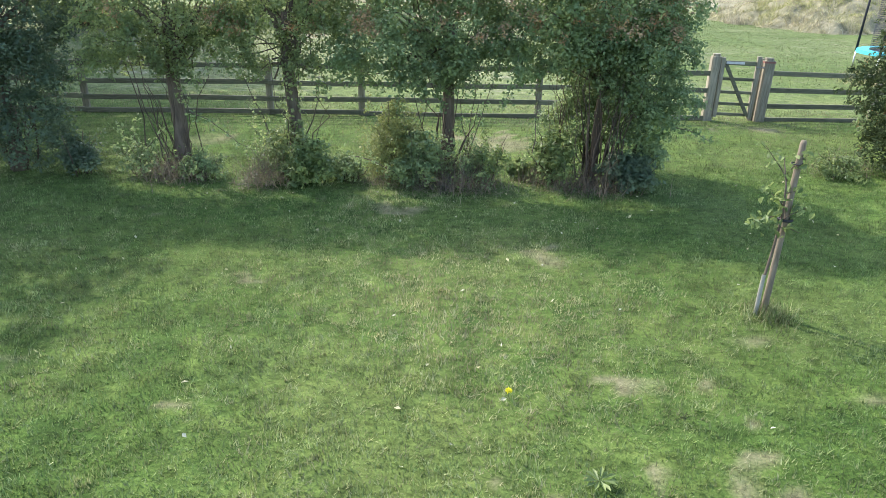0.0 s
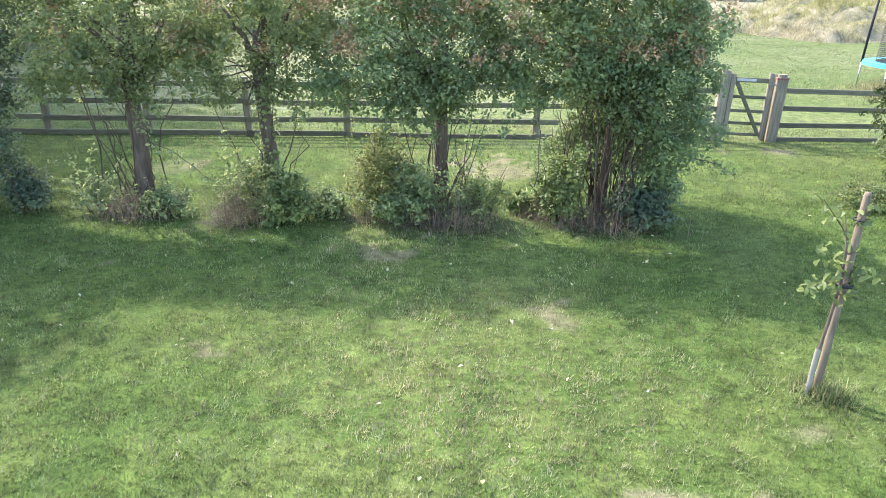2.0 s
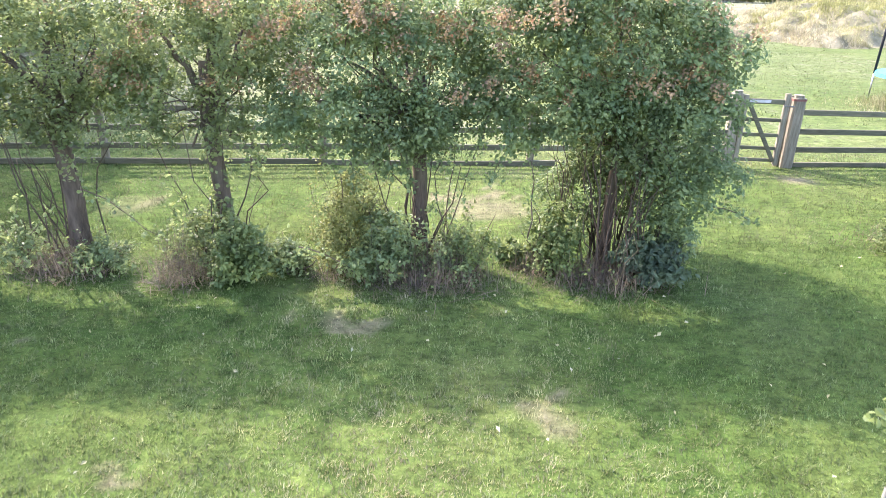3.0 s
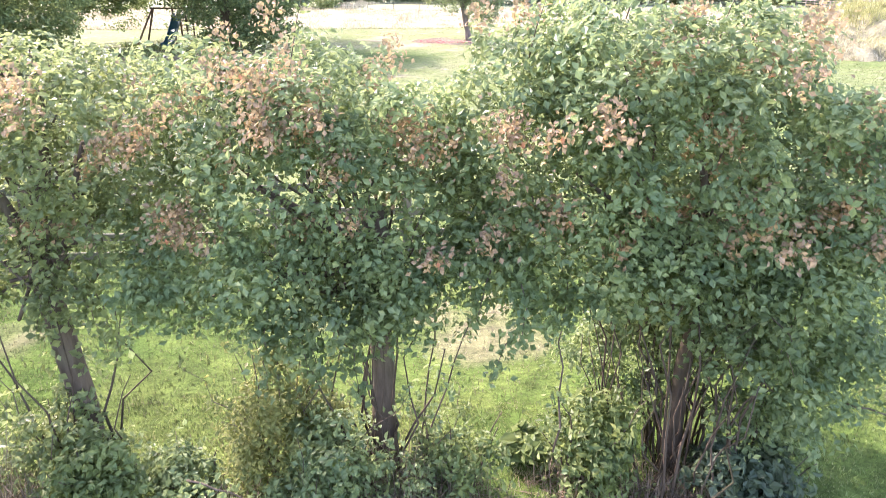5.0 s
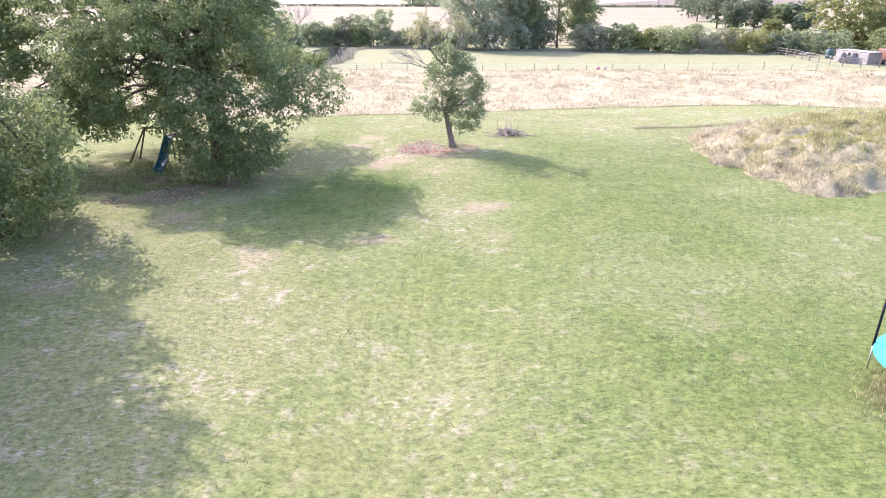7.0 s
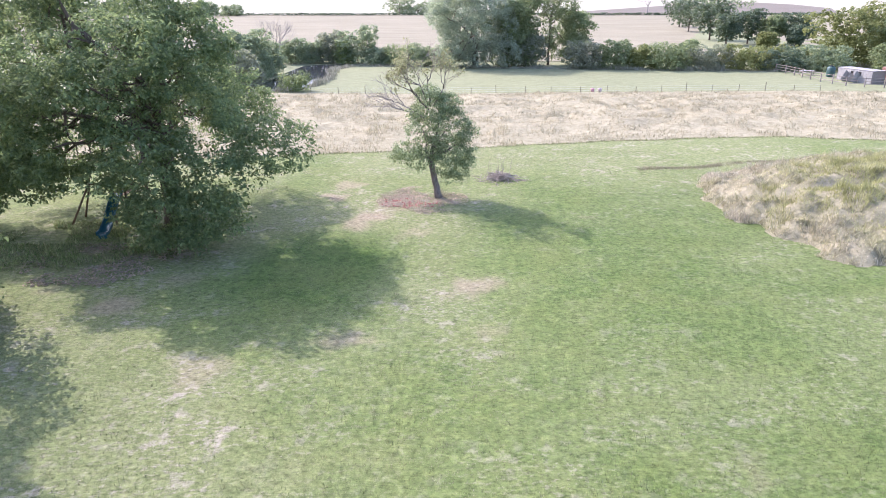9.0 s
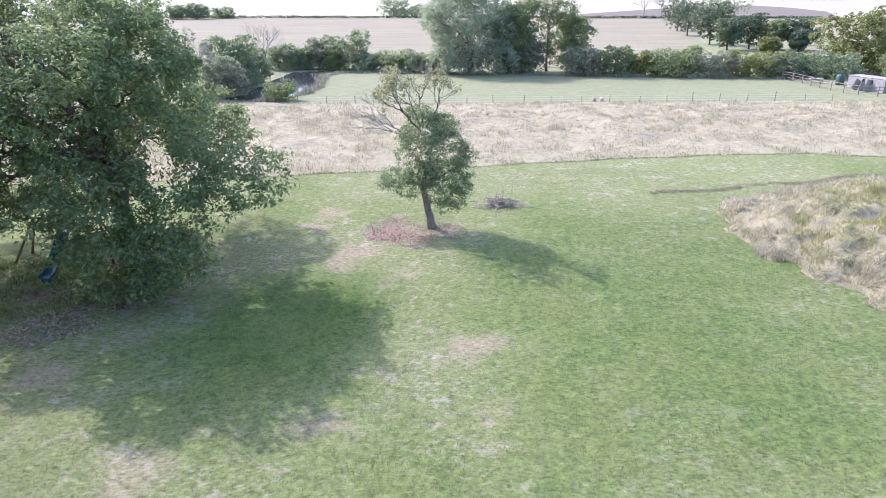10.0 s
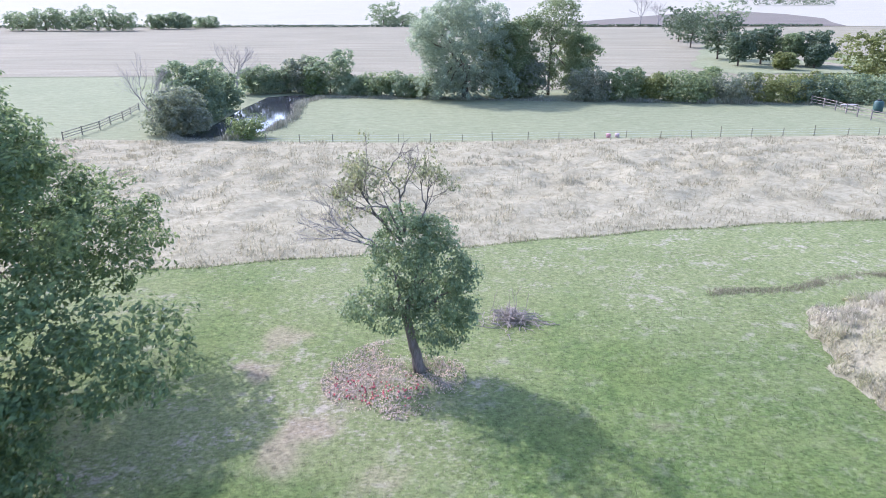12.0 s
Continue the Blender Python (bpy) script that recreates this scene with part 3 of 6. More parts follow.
strip("pale_field", np.linspace(354, 2400, 60), lambda y: y * 0 - 1500, lambda y: y * 0 + 1800, 60, 0.20, M_PALE, "bright bleached stubble field on the far slope", "field")
strip("ploughed_field", np.linspace(354, 600, 40), lambda y: np.interp(y, [354, 412, 521, 600], [68, 87, 176, 243]), lambda y: np.interp(y, [354, 393, 457, 530, 600], [205, 222, 254, 268, 262]), 30, 0.30, M_PLOUGH,
      "bare brown ploughed field", "field")
strip("grass_verge", np.linspace(148, 232, 40), lambda y: np.interp(y, [148, 161, 187, 226, 232], [58, 55, 67, 84, 88]) + np.sin(y * 0.4) * 0.5, lambda y: np.interp(y, [148, 170, 200, 232], [84, 84, 86, 94]), 16, 0.16, M_PASTURE,
      "green grass left standing round the field trees", "verge")

# pond
n_w = Nodes("pond_water")
n_w.bump(n_w.noise(3.0, 3, 0.5), 0.08, 0.02)
M_WATER = n_w.finish(n_w.ramp(n_w.noise(0.3), [(0.3, (0.018, 0.02, 0.024)), (0.7, (0.04, 0.042, 0.045))]), 0.08, spec=0.3)
pv = [(x, y, 0.055) for x, y in POND]
tagged(new("pond", Geo().add(pv + [(x, y, 0.02) for x, y in POND], [list(range(len(pv)))] + [[i, i + len(pv), (i + 1) % len(pv) + len(pv), (i + 1) % len(pv)] for i in range(len(pv))]).mesh("pond", M_WATER)),
       "dark still pond between bushes and meadow", "pond", kind="structure")

# ---- mound of rough grass ----
MOUND_C = (29.0, 47.4)


def mound_z(x, y):
    x, y = np.asarray(x, float), np.asarray(y, float)
    r = (np.abs((x - MOUND_C[0]) / 12.0) ** 3 + np.abs((y - MOUND_C[1]) / 9.4) ** 3) ** (1 / 3) + (fbm(x, y, 0.22, 41) - 0.5) * 0.35 + (fbm(x, y, 1.1, 43) - 0.5) * 0.16
    h = np.clip(1.0 - r, 0, 1)
    h = h + np.clip(h * 6, 0, 1) * (fbm(x, y, 1.3, 44, 2) - 0.5) * 0.12
    return 2.3 * (1 - (1 - np.clip(h, 0, 1)) ** 2.2) + (fbm(x, y, 0.75, 42) - 0.5) * 1.0 * (h > 0) * np.clip(h * 4, 0, 1)


xs, ys = steps((15, 44, 0.35)), steps((36, 62, 0.35))
X, Y = np.meshgrid(xs, ys, indexing="ij")
v = np.stack([X, Y, mound_z(X, Y) - 0.05], -1).reshape(-1, 3)
ny = len(ys)
i = (np.arange(len(xs) - 1)[:, None] * ny + np.arange(ny - 1)[None]).ravel()
f = np.stack([i, i + ny, i + ny + 1, i + 1], 1)
f = f[v[f][:, :, 2].max(1) > 0.0]
n_m = Nodes("mound_soil")
n_m.bump(n_m.noise(6, 5), 0.8, 0.1)
M_MOUNDSOIL = n_m.finish(n_m.ramp(n_m.noise(0.8, 5), [(0.3, (0.16, 0.15, 0.085)), (0.5, (0.21, 0.195, 0.12)), (0.7, (0.26, 0.238, 0.155))]), 0.95, spec=0.05)
mound = thing("earth_mound", (0, 0, 0), "low earth mound overgrown with rough dry grass", "mound")
part("soil", fast_mesh("soil", v, f, M_MOUNDSOIL, True), mound)


# ---- grass ----
def blades(pos, length, width, rng, lean=0.45, dry=None, comb=0.0):
    """Single grass blades as slim bent triangles. comb: blades of one tuft lean the same way, tufts about 1 / comb metres across."""
    n = len(pos)
    a = rng.uniform(0, 2 * math.pi, n)
    b = rng.uniform(0, 2 * math.pi, n)
    tilt = rng.normal(0, lean, n)
    if comb:
        b = vnoise(pos[:, 0], pos[:, 1], comb, 65) * 4 * math.pi + rng.normal(0, 1.1, n)
        tilt = lean * (0.3 + 1.0 * vnoise(pos[:, 0], pos[:, 1], comb * 0.7, 66)) + rng.normal(0, 0.3, n)
        a = b + math.pi / 2 + rng.normal(0, 0.5, n)
    side = np.stack([np.cos(a), np.sin(a), np.zeros(n)], 1)
    L = length * rng.uniform(0.55, 1.35, (n, 1))
    tip = pos + np.stack([np.cos(b) * np.sin(tilt), np.sin(b) * np.sin(tilt), np.cos(tilt)], 1) * L
    tip[:, 2] = np.maximum(tip[:, 2], pos[:, 2] + 0.012)
    W = width * rng.uniform(0.7, 1.3, (n, 1))
    v = np.stack([pos - side * W * 0.5, pos + side * W * 0.5, tip], 1).reshape(-1, 3)
    f = np.arange(3 * n).reshape(-1, 3)
    return v, f, (None if dry is None else np.repeat(dry, 3))


def grass_patch(name, n, xr, yr, length, width, mat, label, seed, near_power=1.0, lean=0.5, keep=None, category="grass", tuft=10.0, comb=7.0):
    rng = rng_of(seed)
    x = rng.uniform(*xr, n)
    y = yr[0] + (yr[1] - yr[0]) * rng.uniform(0, 1, n) ** near_power
    # the blades stand in tufts
    x += (vnoise(x, y, 5.0, 51) - 0.5) * 0.06
    y += (vnoise(x, y, 5.0, 52) - 0.5) * 0.06
    d = dryness(x, y)
    t = 0.6 * vnoise(x, y, tuft, 53) + 0.4 * vnoise(x, y, tuft * 2.3, 54)
    ok = (rng.uniform(0, 1, n) > d) & (t + rng.normal(0, 0.1, n) > 0.22)
    # the blades thin out towards the patch's outer sides
    rim = np.minimum(x - xr[0], xr[1] - x)
    if yr[0] < 10:
        rim = np.minimum(rim, y - yr[0])
    ok &= rng.uniform(0, 1, n) < rim / 1.3 + (fbm(x, y, 0.9, 56) - 0.5) * 1.2
    if keep is not None:
        ok &= keep(x, y)
    x, y, d, t = x[ok], y[ok], d[ok], t[ok]
    z = ground_z(x, y) - 0.004
    tall = (0.35 + 0.6 * fbm(x, y, 1.4, 55) + 0.9 * t ** 2)[:, None]
    bleach = (0.09 if tuft > 6 else 0.0) + 0.25 * thinness(x, y) ** 1.5 + 0.22 * np.clip((fbm(x, y, 1.9, 58) - 0.46) * 4, 0, 1) + (0.3 if tuft > 6 else 0.2) * np.clip((vnoise(x, y, tuft * 0.8, 59) - 0.55) * 4, 0, 1)
    bleach = bleach * (1 - 0.6 * np.clip((x - 1.2) / 1.5, 0, 1) * (y < 11.5))
    bleach = bleach + 1.2 * np.exp(-((y - 6.9) / 1.35) ** 2 - ((x - 0.2) / 2.6) ** 2) * fbm(x, y, 0.8, 57)
    dd = np.clip(d * 1.1 + bleach + rng.normal(0, 0.16, len(d)), 0, 1)
    v, f, at = blades(np.stack([x, y, z], 1), length * tall, width, rng, lean, dd, comb)
    return tagged(new(name, fast_mesh(name, v, f, mat, False, {"dry": at, "lush": np.repeat(lush_and_shade(x, y), 3)})), label, category, "", "stuff")


grass_patch("lawn_grass", 480000, (-7.2, 7.8), (2.6, 11.5), 0.044, 0.0080, M_BLADE, "short green lawn grass with dry straw-coloured blades", 61, 1.35, 0.75, comb=9.0)
grass_patch("verge_grass", 100000, (-9, 10), (11.2, 17.0), 0.05, 0.010, M_PADDOCK, "slightly longer grass along the rail fence", 62, 1.0, 0.8)
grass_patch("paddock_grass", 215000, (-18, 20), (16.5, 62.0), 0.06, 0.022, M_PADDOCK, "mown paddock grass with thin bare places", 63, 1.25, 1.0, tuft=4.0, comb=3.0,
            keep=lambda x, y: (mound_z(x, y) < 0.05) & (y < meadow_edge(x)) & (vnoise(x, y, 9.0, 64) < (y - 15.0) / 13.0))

# ---- meadow and mound grass ----
rng = rng_of(71)
n = 270000
x = rng.uniform(-48, 60, n)
y = rng.uniform(54, 94, n)
clump = fbm(x, y, 0.6, 72)
ok = (y > meadow_edge(x) + rng.normal(0, 0.2, n)) & (y < meadow_far(x)) & (clump + rng.normal(0, 0.07, n) > 0.40)
x, y, clump = x[ok], y[ok], clump[ok]
tuss = 0.6 * vnoise(x, y, 0.95, 77) + 0.4 * vnoise(x, y, 2.3, 76)
tall = (0.10 + 0.35 * np.clip(clump - 0.2, 0, 1) + 0.75 * tuss ** 3)[:, None]
v, f, at = blades(np.stack([x, y, meadow_z(x, y)], 1), 0.8 * tall, 0.045, rng, 0.8, np.clip((fbm(x * 0.6, y * 1.6, 0.25, 74) - 0.52) * 4 + (tuss - 0.55) * 2.4 + (y - 84) * 0.05, 0, 1), 1.1)
tagged(new("meadow_grass", fast_mesh("meadow_grass", v, f, M_STRAW, False, {"dry": at})), "tall bleached dry meadow grass", "dry grass", "", "stuff")

n = 200000
x = rng.uniform(15, 42, n)
y = rng.uniform(37, 62, n)
h = mound_z(x, y)
ok = (h > 0.015) & (vnoise(x, y, 1.7, 78) + rng.normal(0, 0.12, n) > 0.2)
x, y, h = x[ok], y[ok], h[ok]
rim = np.clip(1.1 - h / 1.3, 0, 1)
dd = np.clip(0.85 + (fbm(x, y, 0.5, 75) - 0.5) * 1.8 - 1.7 * np.exp(-((x - 25.0) ** 2 / 26 + (y - 45.5) ** 2 / 26)) + rng.normal(0, 0.2, len(x)), 0, 1)
tuss = vnoise(x, y, 1.3, 79)
v, f, at = blades(np.stack([x, y, h - 0.06], 1), 0.5 * (0.25 + tuss ** 2 * 1.2)[:, None], 0.03, rng, 0.95, dd, 1.6)
part("grass", fast_mesh("mound_grass", v, f, M_MOUND, False, {"dry": at}), mound)
tagged(mound.children[-1], kind="stuff")

# low ridge of longer grass beyond the mound
x = rng.uniform(15.2, 34, 9000)
y = np.interp(x, [15.2, 24, 34], [55.7, 57.7, 60.5]) + 0.3 * np.sin(x * 0.9) + rng.normal(0, 0.22, 9000)
ok = vnoise(x, y, 0.9, 88) + rng.normal(0, 0.1, 9000) > 0.2
x, y = x[ok], y[ok]
v, f, at = blades(np.stack([x, y, np.zeros(len(x))], 1), 0.10, 0.03, rng, 1.0, rng.uniform(0.5, 1.0, len(x)))
tagged(new("grass_ridge", fast_mesh("grass_ridge", v, f, M_PADDOCK, False, {"dry": at})), "narrow ridge of uncut grass across the paddock", "dry grass", "", "stuff")
# uncut fringe where the mown paddock ends
x = rng.uniform(-45, 45, 7000)
y = meadow_edge(x) + rng.normal(0, 0.08, 7000)
v, f, at = blades(np.stack([x, y, np.zeros(7000)], 1), 0.13, 0.03, rng, 0.7, rng.uniform(0, 0.7, 7000))
tagged(new("grass_fringe", fast_mesh("grass_fringe", v, f, M_BLADE, False, {"dry": at})), "darker green fringe along the meadow edge", "grass", "", "stuff")


# ---- rail fence and gate ----
def fence_y(x):
    return 14.9 + 0.065 * x


def fence_run(posts, x0, x1, seed, label):
    rng = rng_of(seed)
    ob = thing("rail_fence", (posts[0], fence_y(posts[0]), 0), label, "fence", "post and rail fence")
    bx, by = posts[0], fence_y(posts[0])
    for px in posts:
        g = Geo()
        lean = rng.normal(0, 0.012, 2)
        g.add(*beam((0, 0, -0.3), (lean[0], lean[1], 1.07 + rng.normal(0, 0.015)), 0.125, 0.08, 0.012))
        part("post", g.mesh("post", M_POST), ob, at=(px - bx, fence_y(px) - by, 0))
    stops = sorted({x0, x1, *[p for p in posts if x0 < p < x1]})
    for a, b in zip(stops, stops[1:]):
        for z in (0.95, 0.625, 0.315, 0.05):
            e = rng.normal(0, 0.012, 2)
            g = Geo()
            g.add(*beam((a - bx + 0.004, fence_y(a) - by - 0.062, z + e[0]), (b - bx - 0.004, fence_y(b) - by - 0.062, z + e[1]), 0.04, 0.095, 0.006))
            part("rail", g.mesh("rail", M_WOOD), ob)
    return ob


fence_run([-15.9, -14.1, -12.3, -10.5, -8.7, -6.9, -5.1, -3.3, -1.5, 0.2, 2.05, 3.85], -15.9, 5.46, 81, "weathered post-and-rail fence with four rails")
fence_run([9.0, 10.8, 12.6, 14.4], 6.70, 14.4, 82, "weathered rail fence running on from the gate")


def gate_post(x, y, w, h, tape, label):
    ob = thing("gate_post", (x, y, 0), label, "gate post", "gate posts")
    g = Geo()
    v, f = beam((0, 0, -0.3), (0.0, 0, h), w, w * 0.95, 0.03)
    g.add(v, f)
    g.add(*beam((0, 0, h), (0.0, 0, h + 0.05), w * 0.72, w * 0.68, 0.03))
    part("shaft", g.mesh("shaft", M_GATEPOST), ob)
    if tape:
        g = Geo()
        g.add(*beam((0, 0, h - 0.045), (0, 0, h - 0.012), w + 0.012, w * 0.95 + 0.012, 0.03))
        part("tape", g.mesh("tape", plain_material("red_tape", (0.22, 0.095, 0.075), 0.7)), ob, "faded red tape band")
    return ob


gate_post(5.54, 15.24, 0.19, 1.28, False, "thick grey weathered gate post with rounded top")
gate_post(6.60, 15.26, 0.21, 1.22, True, "broad grey gate post with red tape round its top")
gp = gate_post(6.46, 15.32, 0.09, 1.2, False, "slim split post leaning against the gate post")
gp.rotation_euler = (0.0, radians(2.0), 0.0)

gate = thing("gate", (5.66, 15.16, 0), "small wooden five-bar pedestrian gate, closed", "gate")
g = Geo().add(*beam((0.0, 0, 0.10), (0.0, 0, 1.27), 0.075, 0.07, 0.01))
part("hanging_stile", g.mesh("hanging_stile", M_GATEPOST), gate)
g = Geo().add(*beam((0.70, 0, 0.08), (0.70, 0, 1.30), 0.085, 0.075, 0.012))
part("closing_stile", g.mesh("closing_stile", M_GATEPOST), gate)
for z in (1.17, 0.86, 0.60, 0.37, 0.16):
    g = Geo().add(*beam((0.04, 0.0, z), (0.66, 0.0, z - 0.012), 0.03, 0.085 if z > 1 else 0.06, 0.006))
    part("bar", g.mesh("bar", M_WOOD), gate)
g = Geo().add(*beam((0.06, -0.035, 1.13), (0.64, -0.035, 0.14), 0.025, 0.07, 0.005, (1, 0, 0.6)))
part("brace", g.mesh("brace", M_WOOD), gate)
g = Geo().add(*beam((0.06, -0.02, 1.172), (0.42, -0.02, 1.165), 0.012, 0.045, 0.003))
part("plate", g.mesh("plate", plain_material("pale_plate", (0.55, 0.53, 0.50), 0.6)), gate, "pale metal strip on the top bar")
g = Geo().add(*tube([(0.66, -0.04, 1.10), (0.82, -0.04, 1.09)], [0.012, 0.012], 6))
part("latch", g.mesh("latch", plain_material("latch_steel", (0.25, 0.24, 0.22), 0.5, 0.7)), gate)


# ---- trees and shrubs ----
def stem_parts(owner, count, base_r, height, r, rng, spread=0.5, label="", name="stem"):
    """Thin upright stems, each a part."""
    for _ in range(count):
        a, q = rng.uniform(0, 2 * math.pi), rng.uniform(0, base_r)
        p0 = np.array((math.cos(a) * q, math.sin(a) * q, 0.0))
        p1 = p0 + np.array((math.cos(a) * spread * rng.uniform(0.2, 1), math.sin(a) * spread * rng.uniform(0.2, 0.8), height * rng.uniform(0.6, 1.1)))
        rr = r * rng.uniform(0.5, 1.2)
        part(name, Geo().add(*tube(bent(p0, p1, rng, 0.18, 5), taper(rr, rr * 0.35), 5)).mesh(name, M_STEM, True), owner, label)


SEED_MESHES = []
for k in range(4):
    r2 = rng_of(90 + k)
    v, f = leaf_arrays(r2.normal(size=(70, 3)) * (0.058, 0.045, 0.05), unit(r2.normal(size=(70, 3)) + (0, -0.4, 0.6)), 0.038, r2, 0.7)
    SEED_MESHES.append(fast_mesh("seed_head", v, f, M_SEED))


def shrub_tree(x, y, trunk, lobes, count, leaf, seed, label, stem_count=10, seeds=0, mat=M_SHRUB, lean=(0, 0), stem_spread=0.5, stem_base=0.28, gap=0.42, ivy=0, bark=M_BARK):
    """A hedge shrub on one upright trunk with thin stems round it."""
    rng = rng_of(seed)
    edge = rng_of(seed + 7)
    whole = list(lobes)
    lobes = [(a, b, z, p * 0.9, q * 0.9, w * 0.9) for a, b, z, p, q, w in whole]
    # boughs that stand out of the outline
    for _ in range(5 * len(whole)):
        c = np.array(whole[edge.integers(len(whole))])
        d = unit(edge.normal(size=3) * (1, 0.9, 0.8) + (0, -0.2, 0.0))
        k = edge.uniform(0.1, 0.2)
        p = c[:3] + d * c[3:6] * edge.uniform(0.85, 1.03)
        if p[2] > 0.4:
            lobes.append((*p, k * 1.2, k, k * 0.8))
    ob = thing("hedge_shrub", (x, y, 0), label, "shrub", "row of tall hedge shrubs")
    if trunk:
        line = bent((0, 0, -0.05), (lean[0], lean[1], trunk[1]), rng, 0.04, 6)
        part("trunk", Geo().add(*tube(line, [trunk[0] * k for k in (1.45, 1.08, 0.95, 0.92, 0.88, 0.78, 0.6)], 12)).mesh("trunk", bark, True), ob)
        # forks carry the trunk into the crown
        for k in range(4):
            c = np.array(whole[k % len(whole)][:3])
            part("fork", Geo().add(*tube(bent(line[4 + k % 2], c, rng, 0.14, 5, 0.05), taper(trunk[0] * 0.55, trunk[0] * 0.14), 7)).mesh("fork", M_BARK, True), ob)
    stem_parts(ob, stem_count, stem_base, 1.75, 0.012, rng, stem_spread)
    for c in whole[:12]:
        for _ in range(2):
            p0 = np.array((lean[0] * 0.6 + rng.normal(0, 0.1), rng.normal(0, 0.1), rng.uniform(1.3, 1.9)))
            line = bent(p0, np.array(c[:3]) + rng.normal(0, 0.12, 3), rng, 0.2, 5)
            part("branch", Geo().add(*tube(line, taper(0.013, 0.005), 5)).mesh("branch", M_BARK, True), ob)
    part("crown", crown_mesh("crown", lobes, int(count * 1.35), leaf * 0.86, mat, seed + 1, 0.075, 16, 0.36, False, 0.62, gap=gap + 0.03), ob)
    if ivy:
        z = edge.uniform(0.55, 1.7, ivy)
        a = edge.uniform(0, 2 * math.pi, ivy)
        P = np.stack([lean[0] * z / 2 + np.cos(a) * 0.13, np.sin(a) * 0.13, z], 1) + edge.normal(0, 0.03, (ivy, 3))
        v, f = leaf_arrays(P, unit(np.stack([np.cos(a), np.sin(a), a * 0 + 0.4], 1)), leaf, edge, 0.75)
        part("ivy", fast_mesh("ivy", v, f, mat), ob, "green leaves climbing the trunk")
    # sprays hanging from the crown's edge
    for k in range(14):
        c = np.array(whole[edge.integers(len(whole))])
        if c[2] < 1.3:
            continue
        a = edge.uniform(0, 2 * math.pi)
        p0 = c[:3] + c[3:6] * (math.cos(a) * 0.8, -abs(math.sin(a)) * 0.8, -0.45)
        line = bent(p0, p0 + (math.cos(a) * edge.uniform(0.1, 0.35), -edge.uniform(0, 0.25), -edge.uniform(0.1, 0.5)), edge, 0.12, 6, 0.12)
        sp = part("spray", Geo().add(*tube(line, taper(0.006, 0.002, 6), 4)).mesh("spray", M_BARK, True), ob)
        P = np.repeat(np.array(line), 14, 0) + edge.normal(0, 0.045, (98, 3))
        v, f = leaf_arrays(P, unit(edge.normal(size=(98, 3)) + (0, -0.3, 0.6)), leaf, edge, 0.68)
        part("leaves", fast_mesh("leaves", v, f, mat), sp)
    r2 = rng_of(seed + 2)
    for k in range(seeds):
        if k % 2 == 0:
            c = np.array(whole[r2.integers(len(whole))])
            d = unit(r2.normal(size=3) * (1, 0.6, 0.6) + (0, -0.85, 0.6))
            spot = c[:3] + d * (c[3:6] + 0.07)
        at = spot + r2.normal(0, 0.09, 3)
        if at[2] > 2.0:
            tagged(part("seed_head", SEED_MESHES[k % 4], ob, "pinkish brown withered flower cluster", at), kind="stuff")
    return ob


shrub_tree(-5.75, 10.4, (0.09, 2.0), [(0, 0, 1.0, 0.75, 0.6, 0.95), (0.1, 0, 2.1, 0.95, 0.8, 0.75), (-0.9, 0.1, 1.6, 0.9, 0.8, 1.3), (0.6, 0.1, 2.4, 0.7, 0.65, 0.5), (-1.0, 0, 2.6, 0.9, 0.8, 0.65), (0.0, 0.6, 2.5, 0.8, 0.5, 0.45), (0.4, -0.2, 0.6, 0.5, 0.45, 0.55), (0.55, -0.1, 1.45, 0.4, 0.4, 0.45)],
           40000, 0.058, 101, "dense dark green hedge shrub leafy to the ground", 14, 8, gap=0.34, mat=M_DARK)
shrub_tree(-3.42, 10.5, (0.1, 2.1), [(0, 0, 2.3, 0.7, 0.65, 0.58), (-0.6, 0, 2.35, 0.6, 0.55, 0.55), (0.5, 0, 2.3, 0.45, 0.5, 0.45), (0, 0.1, 2.75, 0.65, 0.55, 0.38), (-0.75, -0.1, 1.75, 0.28, 0.28, 0.3), (0.1, 0.5, 2.55, 0.7, 0.5, 0.45), (-0.3, -0.3, 1.8, 0.3, 0.25, 0.3), (0.1, -0.1, 1.7, 0.28, 0.25, 0.3), (0.75, 0.1, 2.0, 0.25, 0.3, 0.3), (-0.95, 0.0, 2.75, 0.4, 0.4, 0.35)],
           26000, 0.056, 111, "tall hedge shrub with one trunk and open lower stems", 18, 20, stem_spread=0.55, mat=M_OLIVE, gap=0.44)
shrub_tree(-1.79, 10.5, (0.09, 2.2), [(0, 0, 2.4, 0.55, 0.6, 0.5), (-0.45, 0, 2.45, 0.5, 0.5, 0.48), (0.35, 0, 2.5, 0.5, 0.5, 0.45), (0, 0.3, 2.75, 0.6, 0.5, 0.32), (-0.72, -0.05, 1.9, 0.28, 0.25, 0.28), (-0.62, -0.1, 1.6, 0.2, 0.2, 0.2), (0.12, -0.1, 1.8, 0.24, 0.22, 0.3), (0.3, 0.6, 2.6, 0.6, 0.45, 0.38), (0.55, 0.05, 2.15, 0.25, 0.3, 0.25)],
           22000, 0.056, 121, "tall hedge shrub with a straight dark trunk", 6, 36, lean=(-0.06, 0), mat=M_OLIVE, gap=0.44, ivy=260)
